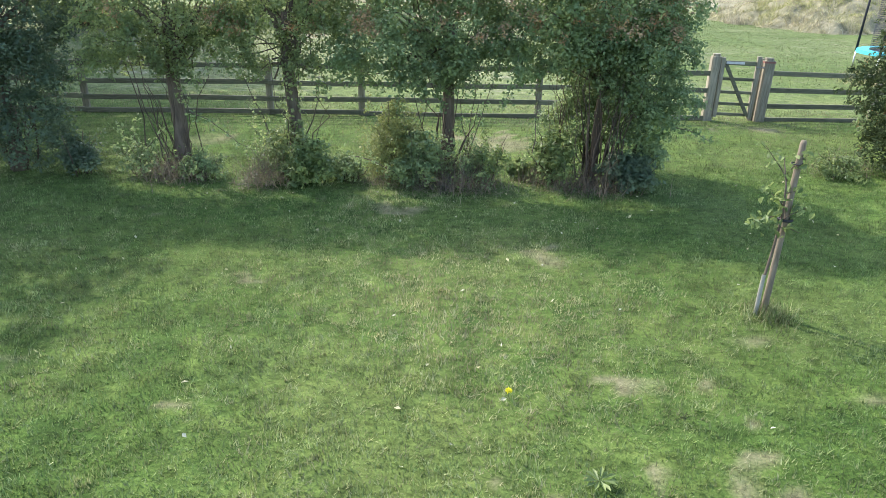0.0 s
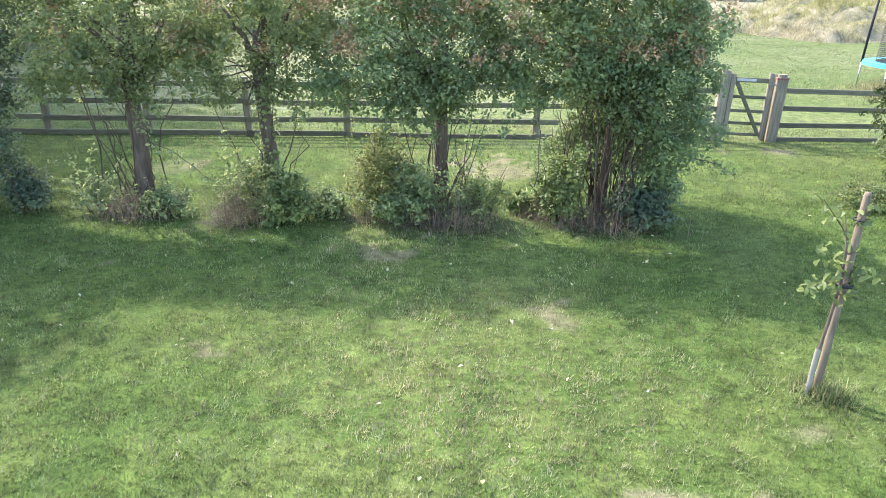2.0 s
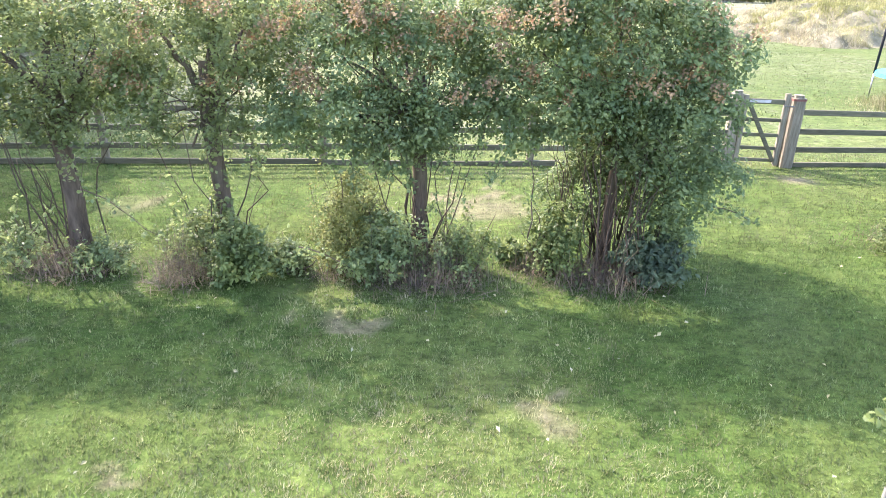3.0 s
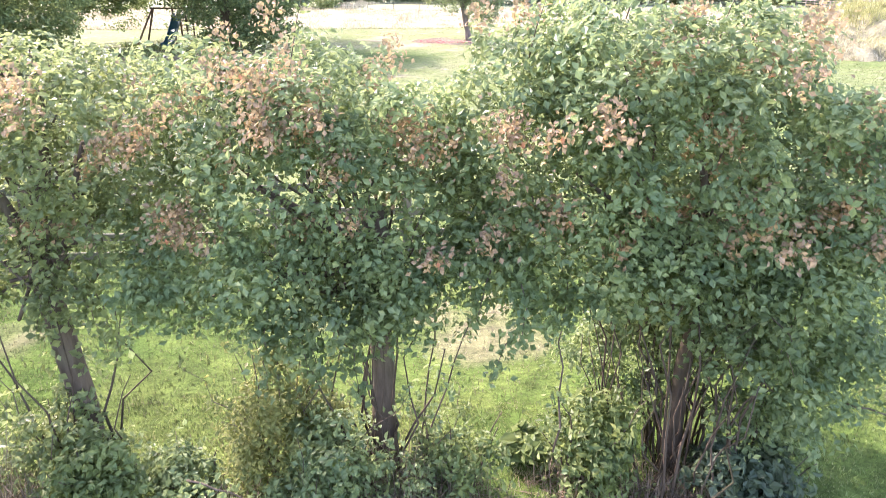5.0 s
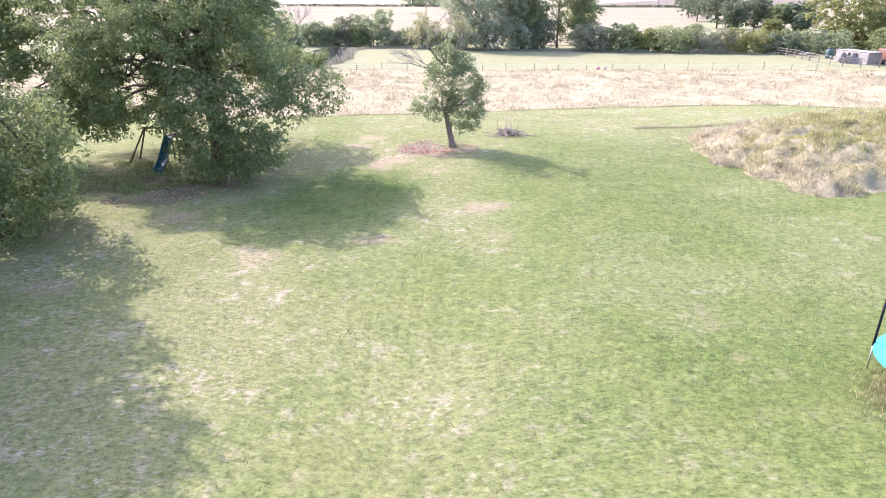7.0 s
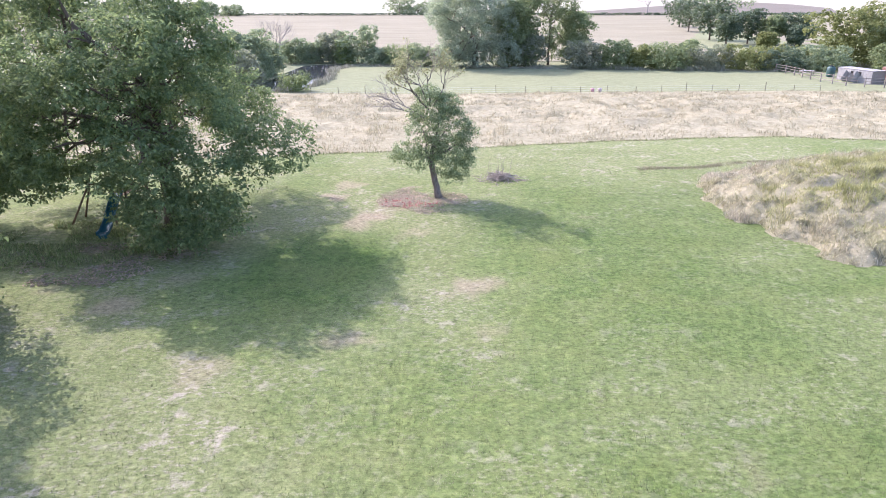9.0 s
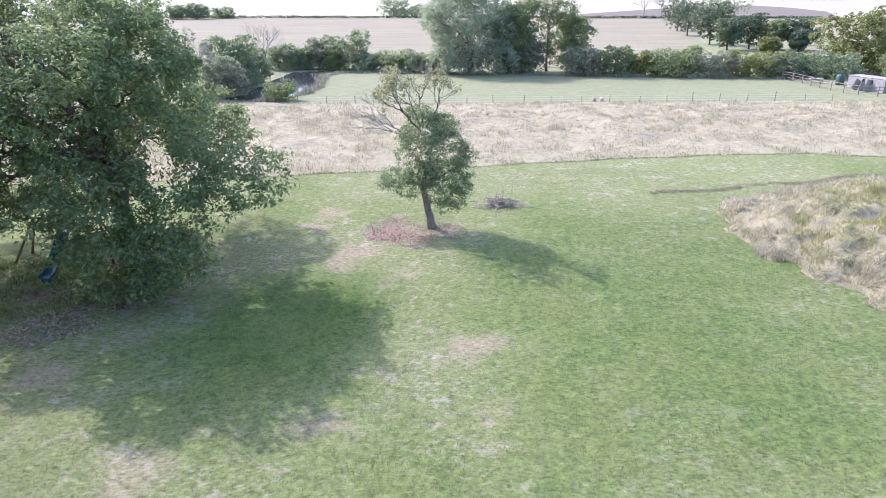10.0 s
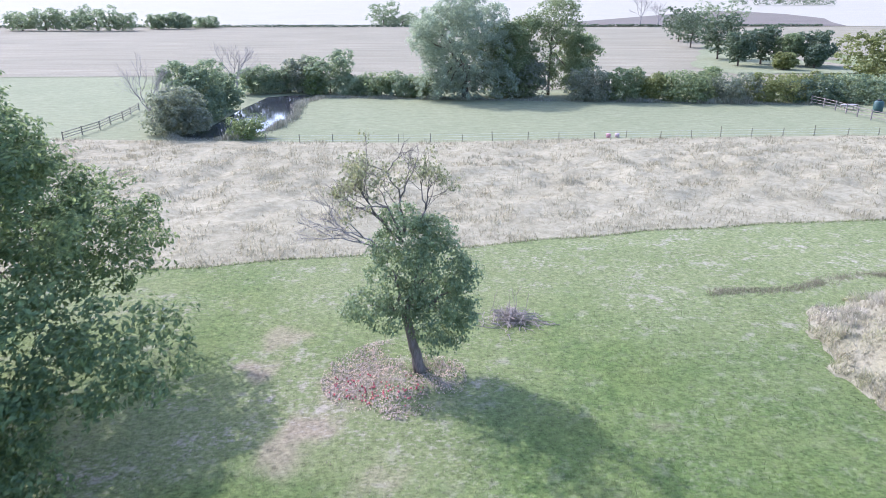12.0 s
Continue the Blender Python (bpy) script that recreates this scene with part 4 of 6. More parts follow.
shrub_tree(0.31, 10.5, (0.085, 2.1), [(-0.15, 0, 2.25, 0.6, 0.6, 0.52), (-0.75, -0.05, 2.25, 0.55, 0.55, 0.52), (-1.05, -0.1, 1.85, 0.36, 0.35, 0.36), (-0.62, -0.2, 1.68, 0.45, 0.35, 0.36), (0.33, -0.05, 2.1, 0.4, 0.45, 0.45), (-0.4, 0.2, 2.66, 0.56, 0.5, 0.36), (-0.95, 0.1, 2.66, 0.48, 0.45, 0.36), (0.1, 0.0, 2.5, 0.4, 0.42, 0.28), (-0.2, -0.25, 1.62, 0.36, 0.3, 0.34), (0.36, -0.2, 1.6, 0.22, 0.2, 0.3), (-1.32, -0.1, 1.5, 0.14, 0.14, 0.22), (-0.6, 0.6, 2.6, 0.65, 0.4, 0.4), (0.05, -0.3, 1.5, 0.2, 0.15, 0.25)],
           32000, 0.058, 131, "tall hedge shrub with reddish brown trunk, leaves hanging low", 12, 105, gap=0.42)
shrub_tree(2.35, 10.5, (0.06, 2.0), [(-0.1, 0, 2.45, 0.85, 0.75, 0.68), (-0.85, -0.1, 2.35, 0.55, 0.55, 0.58), (-0.6, 0, 2.9, 0.55, 0.6, 0.42), (-0.05, 0.05, 2.92, 0.45, 0.6, 0.34), (0.5, 0, 2.35, 0.44, 0.6, 0.5), (-1.15, -0.1, 2.05, 0.34, 0.35, 0.35), (-0.75, -0.15, 1.85, 0.4, 0.4, 0.35), (-0.1, -0.2, 1.85, 0.5, 0.45, 0.4), (0.5, -0.1, 1.85, 0.42, 0.5, 0.48), (0.68, -0.1, 1.4, 0.3, 0.35, 0.48),
                                     (0.64, -0.1, 0.95, 0.28, 0.33, 0.42), (0.78, -0.1, 2.1, 0.24, 0.4, 0.4), (0.3, -0.25, 1.5, 0.36, 0.3, 0.35), (0.62, -0.05, 0.45, 0.3, 0.3, 0.35), (-0.95, -0.15, 1.65, 0.2, 0.2, 0.2), (-0.3, 0.5, 2.65, 0.8, 0.5, 0.6), (0.25, 0.5, 2.2, 0.6, 0.5, 0.7), (0.25, 0.45, 1.1, 0.5, 0.3, 0.6), (1.02, -0.25, 1.25, 0.1, 0.12, 0.2), (-1.3, -0.1, 2.5, 0.36, 0.4, 0.42), (-1.2, 0.05, 2.85, 0.36, 0.4, 0.3), (-1.45, -0.1, 2.1, 0.22, 0.25, 0.28), (0.1, 1.15, 2.3, 0.65, 0.6, 0.6), (0.4, 1.1, 1.6, 0.48, 0.55, 0.7), (0.6, 0.75, 0.95, 0.34, 0.45, 0.5), (-0.15, 0.4, 1.45, 0.4, 0.3, 0.4), (-0.1, 0.5, 0.7, 0.4, 0.25, 0.5)],
           84000, 0.06, 141, "large dense hedge shrub with many dark stems", 60, 150, stem_spread=0.35, stem_base=0.5, gap=0.4, bark=M_STEM)


def low_bush(x, y, rx, ry, h, count, leaf, mat, seed, label, twigs=8, clump=0.07):
    rng = rng_of(seed)
    ob = thing("low_bush", (x, y, 0), label, "bush", "undergrowth below the hedge")
    lobes = [(0, 0, h * 0.3, rx * 0.5, ry * 0.5, h * 0.34)]
    for _ in range(15):
        a, q, s = rng.uniform(0, 2 * math.pi), rng.uniform(0.1, 1.0), rng.uniform(0.1, 0.26)
        lobes.append((math.cos(a) * q * rx * 0.85, math.sin(a) * q * ry * 0.8, h * rng.uniform(0.2, 0.95) * (1 - 0.45 * q), rx * s * 1.2, ry * s * 1.2, h * s))
    for _ in range(4):
        a = rng.uniform(0, 2 * math.pi)
        tip = np.array((math.cos(a) * rx * rng.uniform(0.7, 1.25), math.sin(a) * ry * 0.9, h * rng.uniform(0.5, 1.25)))
        line = bent((0, 0, h * 0.2), tip, rng, 0.12, 5, 0.1)
        P = np.repeat(np.array(line[2:]), 8, 0) + rng.normal(0, 0.035, (32, 3))
        v, f = leaf_arrays(P, unit(rng.normal(size=(32, 3)) + (0, -0.2, 0.5)), leaf, rng, 0.6, full=True)
        sh = part("shoot", Geo().add(*tube(line, taper(0.006, 0.002), 4)).mesh("shoot", M_BARK, True), ob)
        part("leaves", fast_mesh("leaves", v, f, mat), sh)
    stem_parts(ob, twigs, rx * 0.4, h * 0.95, 0.009, rng, rx * 0.7)
    part("foliage", crown_mesh("foliage", lobes, int(count * 1.2), leaf, mat, seed + 1, clump * 0.8, 12, 0.5, leaf > 0.1, 0.62, gap=0.36), ob)
    return ob


low_bush(-4.78, 10.25, 0.36, 0.35, 0.62, 2600, 0.05, M_DARK, 201, "low dark purplish bush on the lawn edge")
low_bush(-3.95, 10.3, 0.3, 0.25, 0.6, 500, 0.055, M_SHRUB, 223, "loose leafy sprigs beside a shrub's trunk", 5)
low_bush(-3.1, 10.2, 0.4, 0.3, 0.35, 1300, 0.05, M_SHRUB, 227, "low leafy growth at a shrub's foot", 4)
low_bush(-1.62, 10.1, 0.42, 0.4, 0.62, 3600, 0.055, M_SHRUB_LIGHT, 203, "low leafy bush round a trunk")
low_bush(-2.0, 10.35, 0.42, 0.4, 0.85, 1900, 0.055, M_OLIVE, 225, "leafy suckers round a shrub's trunk")
low_bush(-1.08, 10.3, 0.4, 0.3, 0.34, 2000, 0.05, M_SHRUB, 205, "small dark green bush")
low_bush(-0.05, 10.2, 0.5, 0.4, 0.8, 4200, 0.055, M_SHRUB, 207, "rounded bush of dark green leaves")
low_bush(-0.48, 10.42, 0.5, 0.42, 1.15, 5600, 0.042, M_YELLOW, 209, "yellow-green shoots of a rounded bush")
low_bush(0.45, 10.2, 0.5, 0.35, 0.5, 1400, 0.045, M_SHRUB, 219, "thin bramble leaves among dead stems")
low_bush(2.75, 10.2, 0.55, 0.35, 0.55, 3000, 0.075, M_DARK, 221, "dark broad-leaved growth at the shrub's foot")
low_bush(0.8, 10.4, 0.32, 0.3, 0.7, 1500, 0.05, M_SHRUB_LIGHT, 211, "light green bramble bush below the hedge")
low_bush(1.8, 10.4, 0.4, 0.36, 0.8, 3000, 0.055, M_SHRUB_LIGHT, 213, "low bush with reddish lower twigs")
low_bush(1.42, 10.75, 0.24, 0.22, 0.2, 160, 0.13, M_SHRUB_LIGHT, 217, "small plant with broad bright leaves", 0, 0.06)


def dead_stems(x, y, rx, ry, h, count, seed, label):
    """A heap of dead stems and dry grass."""
    rng = rng_of(seed)
    ob = thing("dry_stems", (x, y, 0), label, "dry stems", "undergrowth below the hedge", "stuff")
    x, y = rng.normal(0, rx * 0.5, count), rng.normal(0, ry * 0.5, count)
    heap = np.exp(-(x / rx) ** 2 * 1.5 - (y / ry) ** 2 * 1.5)
    p = np.stack([x, y, rng.uniform(0, 0.7, count) ** 1.5 * h * heap], 1)
    v, f, _ = blades(p, h * rng.uniform(0.35, 1.0, (count, 1)), 0.007, rng, 2.2)
    v[:, 2] = np.maximum(v[:, 2], 0.01)
    part("stem", fast_mesh("dead_stem", v, f, M_TWIG), ob)
    m = count // 9
    p = np.stack([rng.normal(0, rx * 0.5, m), rng.normal(0, ry * 0.5, m), np.abs(rng.normal(0, h * 0.4, m)) + 0.03], 1)
    v, f = leaf_arrays(p, unit(rng.normal(size=(m, 3)) + (0, -0.2, 0.6)), 0.05, rng, 0.6)
    part("leaves", fast_mesh("leaves", v, f, M_SHRUB_LIGHT), ob, "scattered green leaves")
    return ob


for k, (x, y, rx, ry, h, c) in enumerate([(0.4, 10.2, 0.6, 0.42, 0.5, 3000), (-3.45, 10.25, 0.5, 0.35, 0.42, 1800), (-2.18, 10.05, 0.28, 0.28, 0.6, 900), (2.3, 10.2, 0.6, 0.35, 0.4, 1800), (1.55, 10.4, 0.25, 0.2, 0.35, 300), (-0.6, 10.2, 0.35, 0.2, 0.25, 500)]):
    dead_stems(x, y, rx, ry, h, c, 230 + k, "tangled dry stems and dead grass under the hedge")

# long arching bramble shoots
for k, (p0, p1) in enumerate([((-3.2, 10.3, 0.9), (-2.2, 10.0, 0.35)), ((0.6, 10.4, 0.2), (0.95, 10.3, 1.6)), ((0.55, 10.5, 0.3), (0.72, 10.4, 1.7)), ((1.45, 10.2, 0.5), (1.48, 10.3, 1.7)), ((3.3, 10.2, 0.9), (3.75, 10.1, 0.75)), ((-0.9, 9.95, 0.45), (-0.2, 9.85, 0.12))]):
    rng = rng_of(250 + k)
    ob = thing("bramble_shoot", p0, "long thin bramble shoot arching from the hedge", "bramble", "bramble shoots")
    line = bent((0, 0, 0), np.array(p1) - np.array(p0), rng, 0.1, 7, 0.08)
    part("stem", Geo().add(*tube(line, taper(0.008, 0.003, 7), 5)).mesh("stem", M_BARK, True), ob)
    P = np.repeat(np.array(line), 9, 0) + rng.normal(0, 0.045, (72, 3))
    v, f = leaf_arrays(P, unit(rng.normal(size=(72, 3)) + (0, -0.3, 0.6)), 0.05, rng, 0.7, full=True)
    part("leaves", fast_mesh("leaves", v, f, M_SHRUB), ob)


def tree(name, x, y, trunk_r, trunk_h, lobes, count, leaf, mat, seed, label, category="tree", group="", clump=0.3, per=14, shell=0.35, bark=M_BARK, limb_count=8, lean=(0, 0), fork=None, ratio=0.6, floor=0.05, hang=0.0, gap=0.36):
    rng = rng_of(seed)
    ob = thing(name, (x, y, ground_z(x, y)), label, category, group)
    top = np.array((lean[0], lean[1], trunk_h))
    g = Geo().add(*tube(bent((0, 0, -0.1), top, rng, 0.06, 7), [trunk_r * q for q in (1.5, 1.1, 1.0, 0.95, 0.9, 0.85, 0.8, 0.7)], 12))
    part("trunk", g.mesh("trunk", bark, True), ob)
    if limb_count:
        limbs(ob, np.zeros(3), top * 0.95, lobes, trunk_r, bark, rng, limb_count)
    part("crown", crown_mesh("crown", lobes, count, leaf, mat, seed + 1, clump, per, shell, False, ratio, floor, hang, gap), ob)
    return ob


# big walnut tree beyond the fence
r = rng_of(300)
W = [(0, 0, 6.6, 2.6, 2.4, 2.4)]
for k in range(48):
    z = -0.5 + 1.5 * ((k * 0.7548777) % 1.0)
    a, q = k * 2.399963 + r.uniform(-0.2, 0.2), math.sqrt(max(0.0, 1 - z * z))
    e = r.uniform(0.72, 0.97)
    c = r.uniform(1.3, 2.1)
    W.append((-2.6 + 5.5 * q * math.cos(a) * e, 1.5 + 6.6 * q * math.sin(a) * e, 7.2 + 5.6 * z * e, c, c, c * 0.6))
W += [(1.7, 0.8, 9.0, 1.7, 1.7, 1.3), (0.6, 0.0, 10.6, 1.8, 1.8, 1.2), (2.6, 1.6, 7.2, 1.6, 1.7, 1.2), (-2.4, -1.6, 3.1, 1.1, 0.9, 0.75), (-4.0, -1.2, 2.9, 1.1, 0.8, 0.6), (-5.6, -1.8, 2.7, 1.2, 0.9, 0.7), (-3.2, 0.2, 2.9, 1.2, 0.8, 0.7), (-5.0, 0.4, 3.0, 1.2, 0.9, 0.7), (-8.3, 1.0, 6.5, 2.4, 2.4, 2.2), (-10.0, 0.5, 4.2, 2.0, 2.0, 1.7), (-9.5, 3.0, 8.0, 2.4, 2.2, 2.0), (-11.2, 1.0, 6.2, 1.6, 1.6, 1.4), (-8.8, -1.7, 2.8, 1.7, 1.6, 1.4), (-7.0, -2.4, 3.6, 1.6, 1.5, 1.2), (-6.4, 4.5, 3.4, 2.2, 1.8, 1.6), (2.3, 5.8, 4.6, 1.8, 1.9, 1.5), (1.6, 7.4, 5.2, 1.9, 1.9, 1.6), (0.5, 8.0, 4.4, 2.0, 1.8, 1.5), (5.6, -1.6, 4.4, 1.9, 1.7, 1.2), (3.2, -3.5, 2.2, 1.6, 1.5, 1.5), (1.8, -3.8, 1.3, 1.7, 1.3, 1.1), (3.2, -2.8, 1.5, 1.1, 1.0, 1.0), (0.4, -3.7, 1.7, 1.5, 1.2, 1.3), (2.5, -4.2, 2.7, 1.5, 1.2, 1.2), (1.4, -4.4, 2.2, 1.3, 1.0, 1.0), (3.8, -3.0, 3.0, 1.3, 1.2, 1.1), (2.0, -4.0, 0.8, 1.5, 1.0, 0.7), (0.6, -2.4, 1.4, 1.3, 1.1, 1.3), (-6.8, -1.2, 2.4, 1.3, 1.2, 1.0), (-8.6, -2.0, 1.9, 1.3, 1.2, 1.2),
      (-5.2, -2.6, 4.4, 1.9, 1.8, 1.3), (0.5, -4.6, 4.0, 2.4, 1.8, 1.7), (2.4, -1.6, 6.0, 1.7, 1.7, 1.4), (-3.2, -3.8, 4.8, 2.0, 1.8, 1.4), (2.2, -3.0, 3.6, 1.9, 1.7, 1.4), (0.2, -3.2, 2.6, 1.5, 1.4, 1.3), (3.1, -2.0, 4.4, 1.8, 1.7, 1.4), (-6.5, 0, 5.5, 2.4, 2.2, 2.0), (-2.6, 3.6, 3.2, 1.9, 1.7, 1.4), (-4.6, 4.0, 2.4, 1.9, 1.5, 1.6), (-7.6, 2.6, 2.5, 2.0, 1.8, 1.7), (-9.6, -0.6, 2.2, 1.7, 1.6, 1.5), (-7.2, -0.6, 3.0, 1.6, 1.5, 1.1)]
tree("walnut_tree", -11.4, 45.0, 0.42, 5.0, W, 235000, 0.195, M_WALNUT, 301, "large spreading walnut tree with low hanging branches", clump=0.25, limb_count=18, ratio=0.52, hang=0.04, shell=0.3, per=20, gap=0.47)

# trees along the paddock's side that shade the grass
r = rng_of(310)
tree("boundary_tree", -16.8, 33.2, 0.3, 7.0, spread_lobes((0, 0, 2.8), (3.7, 3.5, 3.0), 22, 1.3, r, -0.98) + spread_lobes((-4.7, -0.4, 9.5), (3.3, 3.3, 5.5), 22, 1.4, r, -0.98), 62000, 0.2, M_WALNUT, 311, "tall broad tree leafy to the ground at the paddock's edge", group="boundary trees", clump=0.26, ratio=0.5)
tree("boundary_tree", -19.2, 29.3, 0.28, 6.0, spread_lobes((0, 0, 9.8), (3.9, 3.8, 7.6), 24, 1.5, r, -0.9), 15000, 0.4, M_WALNUT, 313, "tall leafy tree shading the paddock", group="boundary trees", clump=0.4)
tree("boundary_tree", -15.4, 20.4, 0.26, 3.6, spread_lobes((0, 0, 6.2), (3.9, 3.6, 3.8), 18, 1.5, r, -0.9), 12000, 0.36, M_WALNUT, 315, "tall leafy tree beside the fence corner", group="boundary trees", clump=0.4)

tree("boundary_tree", -8.9, 11.2, 0.16, 2.6, spread_lobes((0, 0, 3.6), (2.0, 1.9, 3.0), 16, 0.9, r, -0.95), 14000, 0.17, M_WALNUT, 317, "tall leafy tree at the garden's corner", group="boundary trees", clump=0.22)

tree("boundary_tree", -25.8, 46.0, 0.25, 4.0, spread_lobes((0, 0, 7.2), (3.4, 3.6, 5.0), 20, 1.4, r, -0.9), 12000, 0.36, M_WALNUT, 319, "tall leafy tree beyond the walnut", group="boundary trees", clump=0.36)

# apple tree, leaning, half bare above
r = rng_of(320)
A = [(-0.4, 0, 4.8, 1.05, 1.0, 1.1), (0.45, 0, 3.9, 1.15, 1.0, 1.15), (0.75, 0.1, 2.7, 1.0, 0.9, 0.9), (1.35, 0, 3.2, 0.65, 0.7, 0.8), (-0.95, 0, 4.0, 0.85, 0.8, 0.75), (-1.75, -0.1, 2.7, 0.75, 0.7, 0.5), (1.0, -0.1, 1.75, 0.65, 0.6, 0.5), (-0.6, 0, 5.8, 0.65, 0.7, 0.45), (0.45, 0, 5.2, 0.7, 0.7, 0.55), (-1.1, -0.2, 2.2, 0.6, 0.6, 0.45), (-2.35, 0, 2.4, 0.35, 0.35, 0.3), (1.75, 0.1, 3.9, 0.35, 0.4, 0.35),
     (0.0, -0.6, 4.3, 0.5, 0.5, 0.5), (0.5, 0.2, 1.5, 0.5, 0.4, 0.4), (1.55, -0.2, 2.2, 0.4, 0.4, 0.4), (-1.4, 0.2, 4.8, 0.4, 0.4, 0.35), (0.35, -0.35, 2.0, 0.6, 0.5, 0.6), (0.75, -0.3, 1.25, 0.5, 0.45, 0.4), (1.25, 0.1, 2.6, 0.6, 0.6, 0.6), (-0.3, -0.4, 3.0, 0.5, 0.5, 0.5)]
apple = tree("apple_tree", 1.96, 49.7, 0.19, 2.4, A, 28000, 0.12, M_APPLE, 321, "leaning old apple tree with ivy-thick lower crown and sparse top", clump=0.16, limb_count=6, lean=(-0.55, 0), bark=M_APPLEBARK, per=12, gap=0.46)
ends = []
for p0, d, ln, rad in (((-0.55, 0, 5.0), (-0.75, 0.0, 0.8), 1.25, 0.06), ((-0.5, 0.1, 5.2), (-0.1, 0.15, 1.0), 1.3, 0.055), ((-0.3, 0, 5.2), (0.45, 0.0, 0.8), 1.05, 0.045), ((-0.6, -0.1, 5.3), (-0.4, -0.3, 1.0), 1.2, 0.05)):
    g = Geo()
    ends += fork_tree(g, np.array(p0), unit(np.array(d)), ln, rad, 4, r, 0.16, 0.55)
    part("bare_branch", g.mesh("bare_branch", M_APPLEBARK, True), apple, "grey thinly leaved branch")
ends = np.array(ends)
ends = ends[vnoise(ends[:, 0], ends[:, 2], 1.1, 326) > 0.38]
own = np.repeat(np.arange(len(ends)), 6)
v, f = leaf_arrays(ends[own] + r.normal(0, 0.09, (len(own), 3)), unit(r.normal(size=(len(own), 3)) + (0, 0, 0.5)), 0.12, r, 0.6)
part("sparse_top", fast_mesh("sparse_top", v, f, M_APPLETOP), apple, "thin browning leaves at the top")
for tip in ((-3.9, 0.1, 5.7), (-3.0, -0.2, 5.9)):
    g = Geo()
    p0 = np.array((-0.9, 0, 4.6))
    fork_tree(g, p0, unit(np.array(tip) - p0), 1.15, 0.045, 4, r, 0.02, 0.42)
    part("bare_branch", g.mesh("bare_branch", M_BARK_GREY, True), apple, "grey leafless branch")

# brush pile
brush = thing("brush_pile", (5.8, 53.6, 0), "heap of grey cut branches on the grass", "brush pile")
for _ in range(170):
    a = r.uniform(0, 2 * math.pi)
    q = abs(r.normal(0, 0.75))
    c = np.array((math.cos(a) * q * 1.0, math.sin(a) * q * 0.7, max(0.04, 0.5 - q * 0.3) * r.uniform(0.1, 1)))
    d = unit(r.normal(size=3) * (1, 0.8, 0.35)) * r.uniform(0.2, 0.6)
    if c[2] - abs(d[2]) < 0:
        d[2] = 0
    part("cut_branch", Geo().add(*tube(bent(c - d, c + d, r, 0.15, 3), taper(0.02, 0.007, 3), 4)).mesh("cut_branch", M_BRUSH), brush)
for _ in range(9):
    p = np.array((r.normal(0, 0.5), r.normal(0, 0.3), 0.1))
    part("upright_stick", Geo().add(*tube(bent(p, p + (r.normal(0, 0.2), 0, r.uniform(0.7, 1.5)), r, 0.1, 3), taper(0.016, 0.006, 3), 4)).mesh("upright_stick", M_BRUSH), brush)

# fallen apples and brown leaves
n = 11000
a, q = r.uniform(0, 2 * math.pi, n), np.sqrt(r.uniform(0, 1, n))
p = np.stack([1.0 + np.cos(a) * q * 2.6, 49.3 + np.sin(a) * q * 2.7, np.full(n, 0.035)], 1)
p = p[fbm(p[:, 0], p[:, 1], 0.7, 330) > 0.36 + 0.30 * q ** 2 + 0.1 * r.normal(size=n)]
v, f = leaf_arrays(p, unit(r.normal(size=(len(p), 3)) * 0.4 + (0, 0, 1)), 0.065, r, 0.8)
tagged(new("leaf_litter", fast_mesh("leaf_litter", v, f, M_LITTER)), "reddish brown fallen leaves under the apple tree", "leaf litter", "", "stuff")
n = 5000
q, a = np.sqrt(r.uniform(0, 1, n)), r.uniform(0, 2 * math.pi, n)
p = np.stack([-12.6 + np.cos(a) * q * 4.6, 40.2 + np.sin(a) * q * 3.2, np.full(n, 0.035)], 1)
p = p[fbm(p[:, 0], p[:, 1], 0.5, 333) > 0.44 + 0.22 * q]
v, f = leaf_arrays(p, unit(r.normal(size=(len(p), 3)) * 0.4 + (0, 0, 1)), 0.12, r, 0.6)
tagged(new("leaf_litter", fast_mesh("leaf_litter", v, f, leaf_material("brown_litter", (0.17, 0.13, 0.09), (0.26, 0.20, 0.14), (0.34, 0.27, 0.19), (0.36, 0.28, 0.17), 0.1, 0.8))), "brown fallen leaves under the walnut tree", "leaf litter", "", "stuff")
n = 16000
q, a = np.sqrt(r.uniform(0, 1, n)), r.uniform(0, 2 * math.pi, n)
p = np.stack([-15.0 + np.cos(a) * q * 5.6, 42.4 + np.sin(a) * q * 3.4, np.full(n, 0.0)], 1)
p = p[vnoise(p[:, 0], p[:, 1], 0.8, 336) > 0.25 + 0.35 * q]
v, f, at = blades(p, 0.30 * (0.2 + vnoise(p[:, 0], p[:, 1], 1.4, 337))[:, None], 0.03, r, 0.9, np.clip(r.normal(0.45, 0.35, len(p)), 0, 1), 1.5)
tagged(new("rough_grass", fast_mesh("rough_grass", v, f, M_BLADE, False, {"dry": at, "lush": at * 0 + 0.7})), "rough uncut brownish grass under the walnut tree", "grass", "", "stuff")
ico = bmesh.new()
bmesh.ops.create_icosphere(ico, subdivisions=1, radius=0.036)
iv = np.array([w.co[:] for w in ico.verts])
fi = np.array([[w.index for w in fc.verts] for fc in ico.faces])
ico.free()
n = 90
P = np.stack([r.normal(0.4, 0.8, n), r.normal(48.3, 0.45, n), np.full(n, 0.05)], 1)
v = (P[:, None] + iv[None] * r.uniform(0.8, 1.2, (n, 1, 1))).reshape(-1, 3)
f = (np.arange(n)[:, None, None] * len(iv) + fi[None]).reshape(-1, 3)
